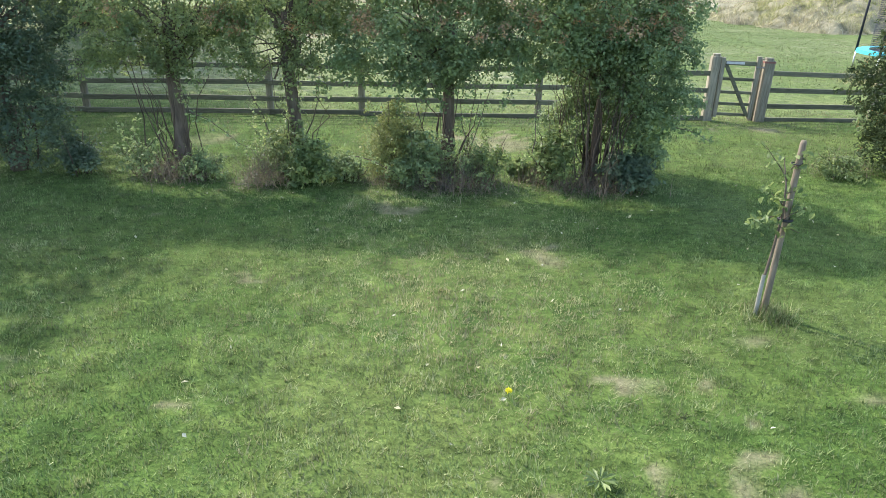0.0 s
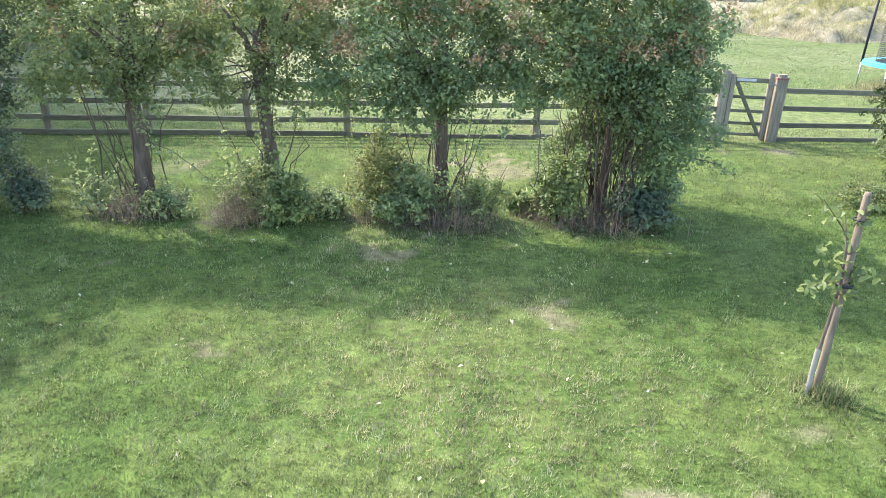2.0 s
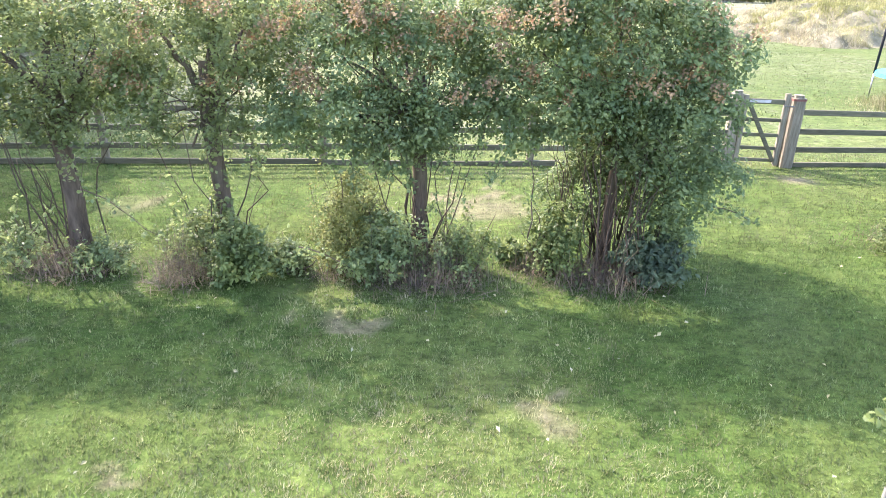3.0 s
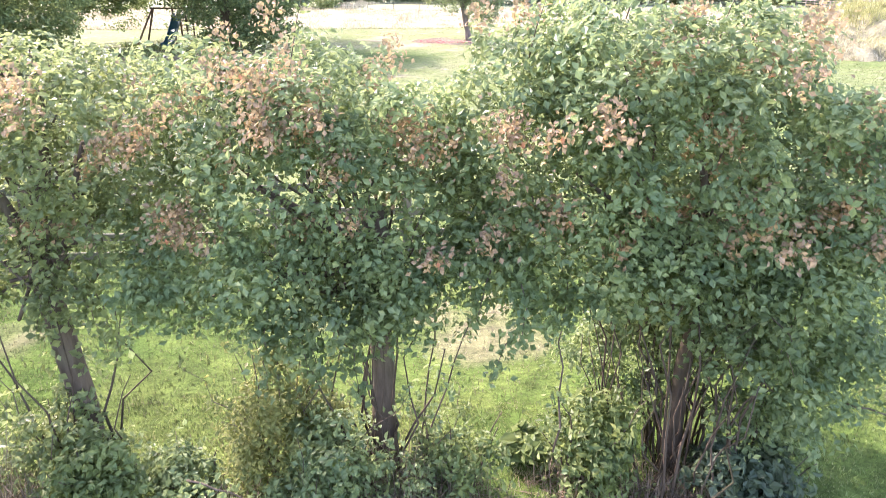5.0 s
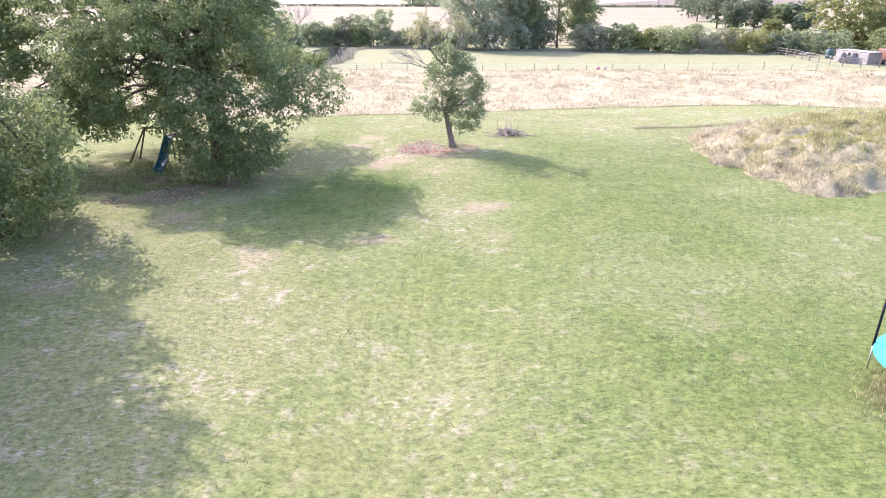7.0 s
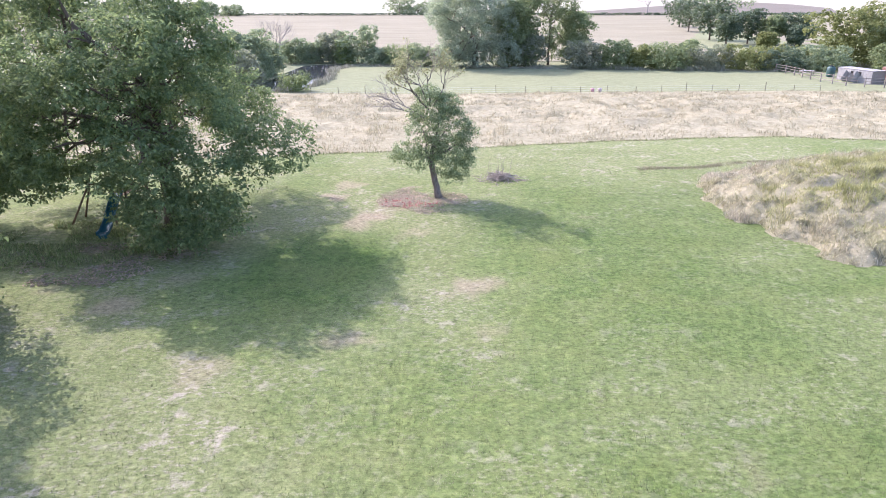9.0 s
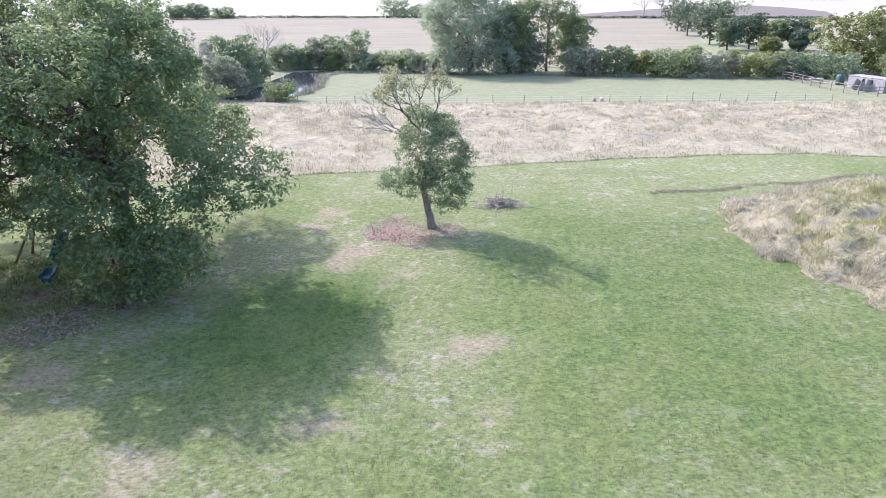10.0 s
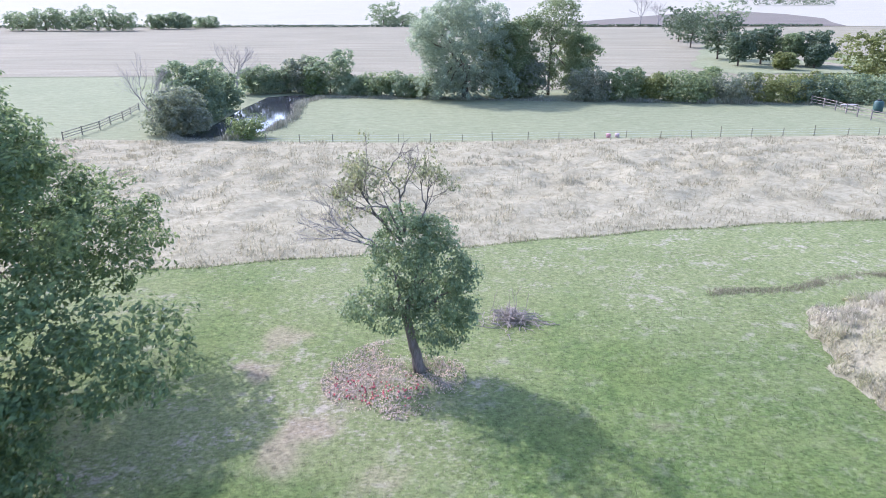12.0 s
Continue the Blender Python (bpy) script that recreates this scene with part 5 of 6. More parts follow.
M_RED = leaf_material("apple_skin", (0.40, 0.05, 0.06), (0.50, 0.09, 0.10), (0.52, 0.18, 0.14), (0.45, 0.36, 0.12), 0.05, 0.4)
tagged(new("fallen_apples", fast_mesh("fallen_apples", v, f, M_RED, True)), "small red windfall apples scattered on the grass", "apples", "", "stuff")
dead_stems(2.1, 49.75, 0.8, 0.3, 0.55, 500, 335, "tuft of dry stems at the foot of the apple tree")

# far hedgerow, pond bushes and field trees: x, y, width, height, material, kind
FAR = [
    (-22.4, 104.2, 5.8, 7.4, M_FAR_HAZED, "large green bush leaning over the pond", 8000, 0.24),
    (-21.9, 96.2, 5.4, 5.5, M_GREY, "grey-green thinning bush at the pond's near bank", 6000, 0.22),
    (-21.8, 110.4, 4.4, 5.4, M_FAR_HAZED, "dark green bush along the pond's bank", 4600, 0.26),
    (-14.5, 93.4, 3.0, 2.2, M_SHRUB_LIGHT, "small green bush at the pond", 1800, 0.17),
    (-10.4, 125.8, 6.6, 6.3, M_FAR_HAZED, "tall rounded bush beside the pond", 5200, 0.26),
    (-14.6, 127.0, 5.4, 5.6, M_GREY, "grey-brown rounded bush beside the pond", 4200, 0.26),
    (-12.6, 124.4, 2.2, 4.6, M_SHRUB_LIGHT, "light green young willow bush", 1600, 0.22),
    (-17.6, 126.5, 4.6, 3.6, M_FAR_HAZED, "low dark bush beyond the pond", 3000, 0.26),
    (-20.6, 126.0, 5.0, 4.4, M_FAR_HAZED, "dark bush at the pond's far corner", 3400, 0.26),
    (-6.4, 124.0, 4.0, 2.8, M_FAR_HAZED, "low stretch of rough hedge", 2600, 0.24),
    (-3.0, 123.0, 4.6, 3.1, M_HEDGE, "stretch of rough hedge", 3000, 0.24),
    (0.6, 122.4, 4.6, 3.3, M_FAR_HAZED, "stretch of mixed green hedge", 3000, 0.24),
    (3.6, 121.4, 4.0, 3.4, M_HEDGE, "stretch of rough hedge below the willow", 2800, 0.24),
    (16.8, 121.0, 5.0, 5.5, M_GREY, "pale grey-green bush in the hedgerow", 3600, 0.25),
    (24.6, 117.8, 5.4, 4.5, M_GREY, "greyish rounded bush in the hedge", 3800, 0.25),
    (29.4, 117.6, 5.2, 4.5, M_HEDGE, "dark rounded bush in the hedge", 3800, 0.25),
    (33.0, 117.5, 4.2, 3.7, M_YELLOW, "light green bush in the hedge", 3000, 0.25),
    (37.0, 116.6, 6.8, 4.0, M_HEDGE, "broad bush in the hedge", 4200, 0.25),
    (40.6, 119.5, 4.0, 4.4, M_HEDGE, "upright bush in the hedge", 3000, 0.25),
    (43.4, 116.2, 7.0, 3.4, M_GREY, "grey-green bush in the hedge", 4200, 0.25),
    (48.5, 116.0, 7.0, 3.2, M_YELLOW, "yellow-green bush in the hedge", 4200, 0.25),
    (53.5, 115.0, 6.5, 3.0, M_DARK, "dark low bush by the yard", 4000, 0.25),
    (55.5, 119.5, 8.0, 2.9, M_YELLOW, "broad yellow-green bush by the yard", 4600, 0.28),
    (60.5, 115.5, 8.0, 2.9, M_FAR_HAZED, "dark hedge behind the yard", 4600, 0.28),
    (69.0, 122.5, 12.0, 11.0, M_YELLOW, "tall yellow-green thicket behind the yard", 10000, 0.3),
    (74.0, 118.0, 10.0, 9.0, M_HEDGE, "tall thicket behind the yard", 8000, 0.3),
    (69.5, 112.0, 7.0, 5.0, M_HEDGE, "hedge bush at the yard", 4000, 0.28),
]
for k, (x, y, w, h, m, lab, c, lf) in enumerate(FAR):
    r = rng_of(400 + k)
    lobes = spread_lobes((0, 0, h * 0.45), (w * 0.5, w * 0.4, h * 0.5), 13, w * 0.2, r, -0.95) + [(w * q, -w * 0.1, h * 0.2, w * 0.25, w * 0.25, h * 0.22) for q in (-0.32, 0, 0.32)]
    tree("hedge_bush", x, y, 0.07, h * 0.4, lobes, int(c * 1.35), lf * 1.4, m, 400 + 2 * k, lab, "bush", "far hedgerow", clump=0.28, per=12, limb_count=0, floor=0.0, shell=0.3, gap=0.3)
# soft pale weeds at the hedge's foot
M_WEEDS = blade_material("pale_weeds", [(0.16, 0.19, 0.11), (0.24, 0.26, 0.17), (0.33, 0.34, 0.25)], [(0.2, 0.19, 0.12), (0.3, 0.28, 0.2), (0.4, 0.37, 0.28)])
n = 9000
r = rng_of(470)
x = r.uniform(-12, 52, n)
y = np.interp(x, [-12, 0, 52], [121.5, 119.8, 112.6]) + r.normal(0, 0.35, n)
v, f, at = blades(np.stack([x, y, np.zeros(n)], 1), 0.95 * (vnoise(x, y, 0.35, 471) ** 2 + 0.1)[:, None], 0.09, r, 0.7, r.uniform(0, 1, n))
tagged(new("tall_weeds", fast_mesh("tall_weeds", v, f, M_WEEDS, False, {"dry": at})),
       "pale tall weeds at the foot of the hedgerow", "weeds", "", "stuff")
# reeds along the pond's banks
n = 5200
k = r.uniform(0, 12, n)
i = np.floor(k).astype(int) % len(POND)
P0, P1 = np.array(POND)[i], np.array(POND)[(i + 1) % len(POND)]
P0 = P0 + (P1 - P0) * (k % 1)[:, None] + r.normal(0, 0.35, (n, 2)) + (0.25, -0.2)
v, f, at = blades(np.stack([P0[:, 0], P0[:, 1], np.full(n, 0.03)], 1), 0.9 * (vnoise(P0[:, 0], P0[:, 1], 0.5, 473) ** 2 + 0.12)[:, None], 0.07, r, 0.5, r.uniform(0.2, 1, n))
tagged(new("bank_reeds", fast_mesh("bank_reeds", v, f, M_WEEDS, False, {"dry": at})), "pale dry reeds along the pond's bank", "reeds", "", "stuff")

r = rng_of(480)
tree("willow_tree", 8.4, 121.0, 0.5, 4.5, spread_lobes((-0.6, 0, 6.9), (7.0, 5.4, 7.2), 64, 1.35, r, -0.97) + [(q, -2.6 - 0.3 * abs(q % 2), 1.9, 1.7, 1.4, 1.9) for q in (-5.0, -2.6, 0.0, 2.6, 5.0)], 66000, 0.34, M_WILLOW, 481, "big pale grey-green willow in the hedgerow", clump=0.3, hang=0.2, ratio=0.4, gap=0.47, shell=0.3)
tree("dark_willow", 14.6, 122.5, 0.35, 3.5, spread_lobes((0, 0, 5.4), (3.6, 3.2, 5.6), 26, 1.2, r, -0.97) + [(q, -2.2, 1.7, 1.4, 1.2, 1.7) for q in (-2.4, 0.0, 2.2)], 24000, 0.34, M_HEDGE, 484, "darker tall tree beside the willow", clump=0.4)
tree("field_maple", 24.4, 124.5, 0.14, 3.0, spread_lobes((0, 0, 5.0), (2.7, 2.4, 4.6), 20, 0.95, r, -0.95), 9000, 0.3, M_HEDGE, 489, "slim leafy tree standing in the hedgerow", clump=0.32)
tree("poplar_tree", 20.2, 123.0, 0.16, 6.5, [(0.2, 0, 7.6, 1.5, 1.3, 1.2), (0.4, 0, 4.4, 1.6, 1.3, 1.5), (-0.6, 0, 3.0, 1.2, 1.1, 1.2), (1.0, 0, 2.2, 1.3, 1.1, 1.2), (0.5, 0, 10.6, 3.2, 2.4, 1.7), (-1.8, 0, 9.4, 1.6, 1.5, 1.2), (2.6, 0, 8.2, 1.8, 1.6, 1.6), (1.6, 0, 12.4, 1.7, 1.5, 1.1), (3.6, 0, 5.6, 1.6, 1.5, 2.0), (-1.0, 0, 6.4, 1.0, 1.0, 1.0), (3.4, 0, 2.6, 1.7, 1.5, 2.2)],
     12500, 0.28, M_HEDGE, 487, "slender open-crowned tree in the hedgerow", clump=0.35, limb_count=6, shell=0.6, bark=M_BARK)


def bare_tree(x, y, h, w, seed, label, mat=M_BARK_GREY):
    rng = rng_of(seed)
    ob = thing("bare_tree", (x, y, ground_z(x, y)), label, "tree", "leafless trees")
    g = Geo().add(*tube(bent((0, 0, 0), (0, 0, h * 0.35), rng, 0.04, 4), taper(h * 0.02, h * 0.013, 4), 6))
    part("trunk", g.mesh("trunk", mat, True), ob)
    for k in range(5):
        g = Geo()
        a = k * 1.3 + rng.uniform(0, 1)
        fork_tree(g, np.array((0, 0, h * rng.uniform(0.18, 0.34))), unit(np.array((math.cos(a) * w / h * 0.7, math.sin(a) * w / h * 0.6, 1.0))), h * 0.24, h * 0.008, 4, rng, 0.2, 0.4)
        part("branch", g.mesh("branch", mat), ob)
    return ob


bare_tree(-22.4, 121.6, 7.8, 6, 501, "leafless dead tree at the pond")
bare_tree(-25.2, 98.2, 7.6, 7, 502, "leafless twiggy tree beside the pond bush")
bare_tree(105.5, 352, 14, 11, 503, "thin open tree in the far field hedge")
bare_tree(114, 352, 12, 12, 504, "thin open tree in the far field hedge")

FIELD_TREES = [(75.7, 214, 10.0, 9.4, M_DARK), (67.8, 178.5, 8.4, 9.6, M_DARK), (82.0, 240, 11, 10.5, M_DARK), (65.2, 162.7, 5.6, 7.0, M_DARK), (71.4, 166.0, 6.0, 7.8, M_DARK), (74.7, 162.3, 5.4, 6.6, M_HEDGE), (80.3, 162.1, 6.4, 7.2, M_DARK), (70.4, 155.0, 3.2, 3.2, M_YELLOW), (78.0, 158.0, 3.6, 4.6, M_DARK)]
for k, (x, y, w, h, m) in enumerate(FIELD_TREES):
    r = rng_of(520 + k)
    lobes = spread_lobes((0, 0, h * 0.58), (w * 0.48, w * 0.44, h * 0.41), 22, w * 0.19, r, -0.95)
    tree("field_tree", x, y, 0.18, h * 0.4, lobes, 5000, 0.48, m, 520 + 2 * k, "round-headed dark green field tree", "tree", "field trees", clump=0.3, per=12, limb_count=4)

# distant hedge line with trees
r = rng_of(560)
ob = thing("field_hedge", (0, 351, 0), "long low dark hedge between the far fields", "hedge")
for k in range(13):
    lobes = [(q, r.normal(0, 0.5), 0.45 + r.uniform(-0.12, 0.25), 1.7, 0.8, 0.55) for q in np.arange(-330 + 40 * k, -290 + 40 * k, 2.2)]
    part("stretch", crown_mesh("stretch", lobes, 2000, 0.6, M_DARK, 540 + k, 0.22, 8, gap=0.0), ob)
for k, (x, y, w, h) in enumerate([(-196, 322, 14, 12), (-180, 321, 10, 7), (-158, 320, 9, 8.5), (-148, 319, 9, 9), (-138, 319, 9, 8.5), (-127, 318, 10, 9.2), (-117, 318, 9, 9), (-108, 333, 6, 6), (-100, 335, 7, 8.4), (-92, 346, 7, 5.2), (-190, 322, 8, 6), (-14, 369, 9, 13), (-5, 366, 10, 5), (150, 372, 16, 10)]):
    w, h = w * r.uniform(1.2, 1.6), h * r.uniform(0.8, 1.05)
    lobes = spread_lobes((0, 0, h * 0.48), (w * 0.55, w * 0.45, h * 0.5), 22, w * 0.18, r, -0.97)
    tree("distant_tree", x, y, 0.25, h * 0.45, lobes, 3400, 0.75, M_FAR_HAZED, 570 + 2 * k, "distant tree on the field boundary", "tree", "distant trees", clump=0.45, per=10, limb_count=3)
lobes = [(q, r.normal(0, 6), 6 + r.uniform(-2, 2), 9, 8, 7) for q in np.arange(-52, 53, 9)]
ob = thing("distant_wood", (410, 795, ground_z(410, 795)), "small dark wood on the far slope", "wood", "", "stuff")
part("foliage", crown_mesh("foliage", lobes, 7000, 1.2, M_DARK, 600, 1.2, 8), ob)
lobes = [(q, r.normal(0, 10), 9 + r.uniform(-3, 3), 16, 12, 10) for q in np.arange(-420, 60, 16)]
ob = thing("distant_wood", (-420, 1450, ground_z(-420, 1450)), "blue-grey wood along the horizon", "wood", "", "stuff")
part("foliage", crown_mesh("foliage", lobes, 9000, 2.2, M_DARK, 602, 2.2, 8), ob)


# ---- staked sapling on the lawn ----
M_TIE = plain_material("black_rubber", (0.02, 0.02, 0.02), 0.6)
sap = thing("staked_sapling", (3.2, 6.69, 0), "young fruit tree tied to a leaning round stake", "sapling")
foot, tip = np.array((0.0, 0.0, -0.2)), np.array((0.085, 0.15, 1.53))
line = [foot + (tip - foot) * q for q in (0, 0.3, 0.6, 0.85, 0.985, 1.0)]
part("stake", Geo().add(*tube(line, [0.029, 0.028, 0.027, 0.027, 0.026, 0.02], 10)).mesh("stake", M_STAKE, True), sap, "grey-brown round wooden stake")
r = rng_of(700)
stem = [(-0.07, -0.02, 0), (-0.065, 0.0, 0.3), (-0.03, 0.02, 0.6), (0.0, 0.05, 0.9), (-0.01, 0.08, 1.15), (-0.07, 0.1, 1.4)]
part("trunk", Geo().add(*tube(stem, [0.014, 0.013, 0.012, 0.011, 0.008, 0.004], 7)).mesh("trunk", M_BARK, True), sap)
part("guard", Geo().add(*tube([(-0.075, -0.02, 0), (-0.072, -0.01, 0.2), (-0.066, 0, 0.38)], [0.018, 0.018, 0.017], 10, False)).mesh("guard", plain_material("pale_plastic", (0.24, 0.23, 0.185), 0.6), True), sap, "pale plastic trunk guard")
ring = [(0.035 + 0.055 * math.cos(a), 0.06 + 0.05 * math.sin(a), 0.87) for a in np.linspace(0, 2 * math.pi, 13)]
part("tie", Geo().add(*tube(ring, [0.012] * 13, 5)).mesh("tie", M_TIE, True), sap, "black rubber tie")
ring = [(0.06 + 0.045 * math.cos(a), 0.12 + 0.045 * math.sin(a), 1.34) for a in np.linspace(0, 2 * math.pi, 13)]
part("tie", Geo().add(*tube(ring, [0.005] * 13, 5)).mesh("tie", M_TIE, True), sap)
for p0, p1, m in (((0.0, 0.05, 0.9), (-0.30, -0.05, 0.86), 34), ((0, 0.06, 0.98), (-0.16, 0.0, 1.12), 18), ((-0.01, 0.08, 1.2), (-0.25, 0.1, 1.5), 12), ((0.0, 0.05, 0.85), (0.18, 0.05, 0.98), 24), ((0.0, 0.05, 0.8), (0.14, -0.02, 0.78), 14), ((0, 0.07, 1.1), (0.1, 0.1, 1.1), 8), ((0, 0.08, 1.3), (0.13, 0.12, 1.42), 8)):
    line = bent(p0, p1, r, 0.1, 4, 0.06)
    tw = part("branch", Geo().add(*tube(line, taper(0.006, 0.002, 4), 5)).mesh("branch", M_BARK, True), sap)
    P = np.array(line)[r.integers(1, 5, m)] + r.normal(0, 0.035, (m, 3))
    v, f = leaf_arrays(P, unit(r.normal(size=(m, 3)) + (0, 0.2, 0.6)), 0.075, r, 0.55, 0.8, True)
    part("leaves", fast_mesh("leaves", v, f, M_SHRUB_LIGHT), tw)
x, y = r.normal(3.25, 0.13, 700), r.normal(6.66, 0.12, 700)
v, f, at = blades(np.stack([x, y, np.zeros(700)], 1), 0.11, 0.009, r, 0.7, np.clip(r.normal(0.35, 0.3, 700), 0, 1))
tagged(new("grass_tuft", fast_mesh("grass_tuft", v, f, M_BLADE, False, {"dry": at})), "long grass tuft round the stake's foot", "grass", "", "stuff")

# dandelion, weed rosette, blown leaves
dandelion = thing("dandelion", (0.85, 5.27, 0), "single yellow dandelion flower in the lawn", "flower")
part("stalk", Geo().add(*tube([(0, 0, 0), (0.004, 0, 0.035), (0.0, -0.005, 0.065)], [0.003, 0.003, 0.003], 6)).mesh("stalk", M_SHRUB_LIGHT), dandelion)
P = np.zeros((60, 3)) + (0, 0, 0.068)
d = unit(r.normal(size=(60, 3)) * (1, 1, 0.3) + (0, 0, 0.35))
v, f = leaf_arrays(P + d * 0.016, unit(np.cross(d, r.normal(size=(60, 3)))), 0.03, r, 0.35)
part("petals", fast_mesh("petals", v, f, plain_material("dandelion_yellow", (0.78, 0.70, 0.03), 0.6)), dandelion)
weed = thing("weed_rosette", (1.33, 4.44, 0), "flat rosette of broad weed leaves in the lawn", "weed")
for k in range(14):
    a = k * 2.4
    P = np.array([(math.cos(a) * 0.055, math.sin(a) * 0.055, 0.035 + 0.01 * (k % 3))])
    nn = unit(np.array([(math.cos(a) * 0.35, math.sin(a) * 0.35, 1.0)]))
    tdir = np.array((math.cos(a), math.sin(a), 0.1))
    sdir = np.cross(nn[0], tdir)
    L = 0.1
    vv = [P[0] - tdir * L * 0.5, P[0] - sdir * 0.010 + nn[0] * 0.006, P[0] + tdir * L * 0.15 - sdir * 0.014 + nn[0] * 0.01, P[0] + tdir * L * 0.5, P[0] + tdir * L * 0.15 + sdir * 0.014 + nn[0] * 0.01, P[0] + sdir * 0.010 + nn[0] * 0.006]
    part("leaf", Geo().add(vv, [[0, 3, 2], [0, 2, 1], [0, 5, 4], [0, 4, 3]]).mesh("leaf", M_SHRUB_LIGHT), weed)
n = 110
x, y = r.uniform(-3.5, 5.5, n), r.uniform(4.2, 13, n)
v, f = leaf_arrays(np.stack([x, y, np.full(n, 0.06)], 1), unit(r.normal(size=(n, 3)) * 0.6 + (0, 0, 1)), 0.045, r, 0.6)
tagged(new("blown_leaves", fast_mesh("blown_leaves", v, f, leaf_material("blown_leaf", (0.30, 0.28, 0.12), (0.45, 0.42, 0.25), (0.6, 0.58, 0.45), (0.5, 0.4, 0.1), 0.2))), "pale yellow leaves blown over the lawn", "leaves", "", "stuff")

# ---- dark evergreen bush at the garden's side ----
r = rng_of(720)
ever = thing("evergreen_bush", (7.9, 11.45, 0), "dense clipped evergreen bush with reddish tips", "bush")
lobes = [(0, 0, 1.0, 1.0, 0.95, 1.2), (-0.85, 0, 0.4, 0.42, 0.5, 0.45), (-0.6, -0.6, 0.4, 0.45, 0.4, 0.45), (-0.95, 0.1, 0.95, 0.36, 0.5, 0.5), (-0.85, -0.2, 1.5, 0.36, 0.4, 0.5)] + spread_lobes((0, 0, 1.15), (1.15, 1.1, 1.5), 18, 0.45, r, -0.95)
part("trunk", Geo().add(*tube([(0, 0, 0), (0, 0, 1.2)], [0.08, 0.05], 8)).mesh("trunk", M_BARK, True), ever)
part("foliage", crown_mesh("foliage", lobes, 46000, 0.068, M_EVER, 721, 0.06, 12, 0.55, False, 0.45, gap=0.0), ever)
part("tips", crown_mesh("tips", [(c[0], c[1] - 0.03, c[2] + 0.02, c[3] * 1.08, c[4] * 1.08, c[5] * 1.08) for c in lobes], 3600, 0.042, M_AUTUMN, 723, 0.07, 10, 0.08, False, 0.4), ever, "reddish brown shoot tips")
low_bush(6.2, 11.2, 0.45, 0.4, 0.3, 1800, 0.045, M_SHRUB_LIGHT, 725, "sprawling low plants at the evergreen's foot")
low_bush(8.5, 14.0, 0.7, 0.5, 0.75, 3600, 0.055, M_SHRUB, 727, "leafy bush against the rail fence")
dead_stems(6.3, 11.5, 0.5, 0.4, 0.4, 500, 729, "dry stems beside the evergreen bush")

# upright shoots on top of the big shrub
for k, (p0, h) in enumerate([((1.75, 10.6, 3.2), 0.85), ((1.95, 10.6, 3.2), 0.95), ((1.2, 10.5, 3.0), 0.5), ((2.3, 10.6, 3.1), 0.5), ((-0.2, 10.6, 2.9), 0.45), ((1.55, 10.7, 3.2), 0.55)]):
    ob = thing("bramble_shoot", p0, "long thin shoot standing up from the hedge", "bramble", "bramble shoots")
    line = bent((0, 0, 0), (0.12, 0, h), r, 0.06, 6)
    part("stem", Geo().add(*tube(line, taper(0.004, 0.0015, 6), 5)).mesh("stem", M_BARK, True), ob)
    P = np.repeat(np.array(line[3:]), 7, 0) + r.normal(0, 0.03, (28, 3))
    v, f = leaf_arrays(P, unit(r.normal(size=(28, 3)) + (0, 0, 0.4)), 0.035, r, 0.6, full=True)
    part("leaves", fast_mesh("leaves", v, f, M_SHRUB_LIGHT), ob)

# ---- trampoline ----
M_BLACK = plain_material("black_foam", (0.018, 0.018, 0.02), 0.7)
M_TEAL = plain_material("turquoise_vinyl", (0.025, 0.33, 0.36), 0.45, 0, 0.12)
M_STEEL = plain_material("galvanised_steel", (0.55, 0.56, 0.57), 0.35, 0.9, 0.15)
n_n = Nodes("safety_net")
n_n.finish((0.03, 0.03, 0.035), 0.8)
M_NET = n_n.mat
tc, tr = (14.08, 22.2), 1.66
tramp = thing("trampoline", (tc[0], tc[1], 0), "round garden trampoline with turquoise pad and safety net", "trampoline")
ang = np.linspace(0, 2 * math.pi, 49)
part("frame", Geo().add(*tube([(tr * math.cos(a), tr * math.sin(a), 0.74) for a in ang], [0.022] * 49, 6)).mesh("frame", M_STEEL, True), tramp)
g = Geo()
for a, b in zip(ang, ang[1:]):
    for r0, r1, z0, z1 in ((tr - 0.28, tr + 0.03, 0.80, 0.80), (tr + 0.03, tr + 0.05, 0.80, 0.70)):
        g.add([(r0 * math.cos(a), r0 * math.sin(a), z0), (r1 * math.cos(a), r1 * math.sin(a), z1), (r1 * math.cos(b), r1 * math.sin(b), z1), (r0 * math.cos(b), r0 * math.sin(b), z0)], [[0, 1, 2, 3]])
part("pad", g.mesh("pad", M_TEAL, True), tramp, "turquoise spring cover pad")
g = Geo().add([((tr - 0.25) * math.cos(a), (tr - 0.25) * math.sin(a), 0.745) for a in ang[:-1]], [list(range(48))])
part("mat", g.mesh("mat", M_BLACK), tramp, "black jumping mat")
for k in range(6):
    a = math.radians(142 + 60 * k)
    c, s_ = math.cos(a), math.sin(a)
    pole = part("pole", Geo().add(*tube([((tr + 0.05) * c, (tr + 0.05) * s_, 0.70), ((tr + 0.03) * c, (tr + 0.03) * s_, 1.7), ((tr + 0.0) * c, (tr + 0.0) * s_, 2.62)], [0.035, 0.035, 0.033], 9)).mesh("pole", M_BLACK, True), tramp, "black foam covered net pole")
    part("leg", Geo().add(*tube([((tr + 0.05) * c, (tr + 0.05) * s_, 0.0), ((tr + 0.05) * c, (tr + 0.05) * s_, 0.72)], [0.022, 0.022], 8)).mesh("leg", M_STEEL, True), tramp)
g = Geo()
rn = tr - 0.3
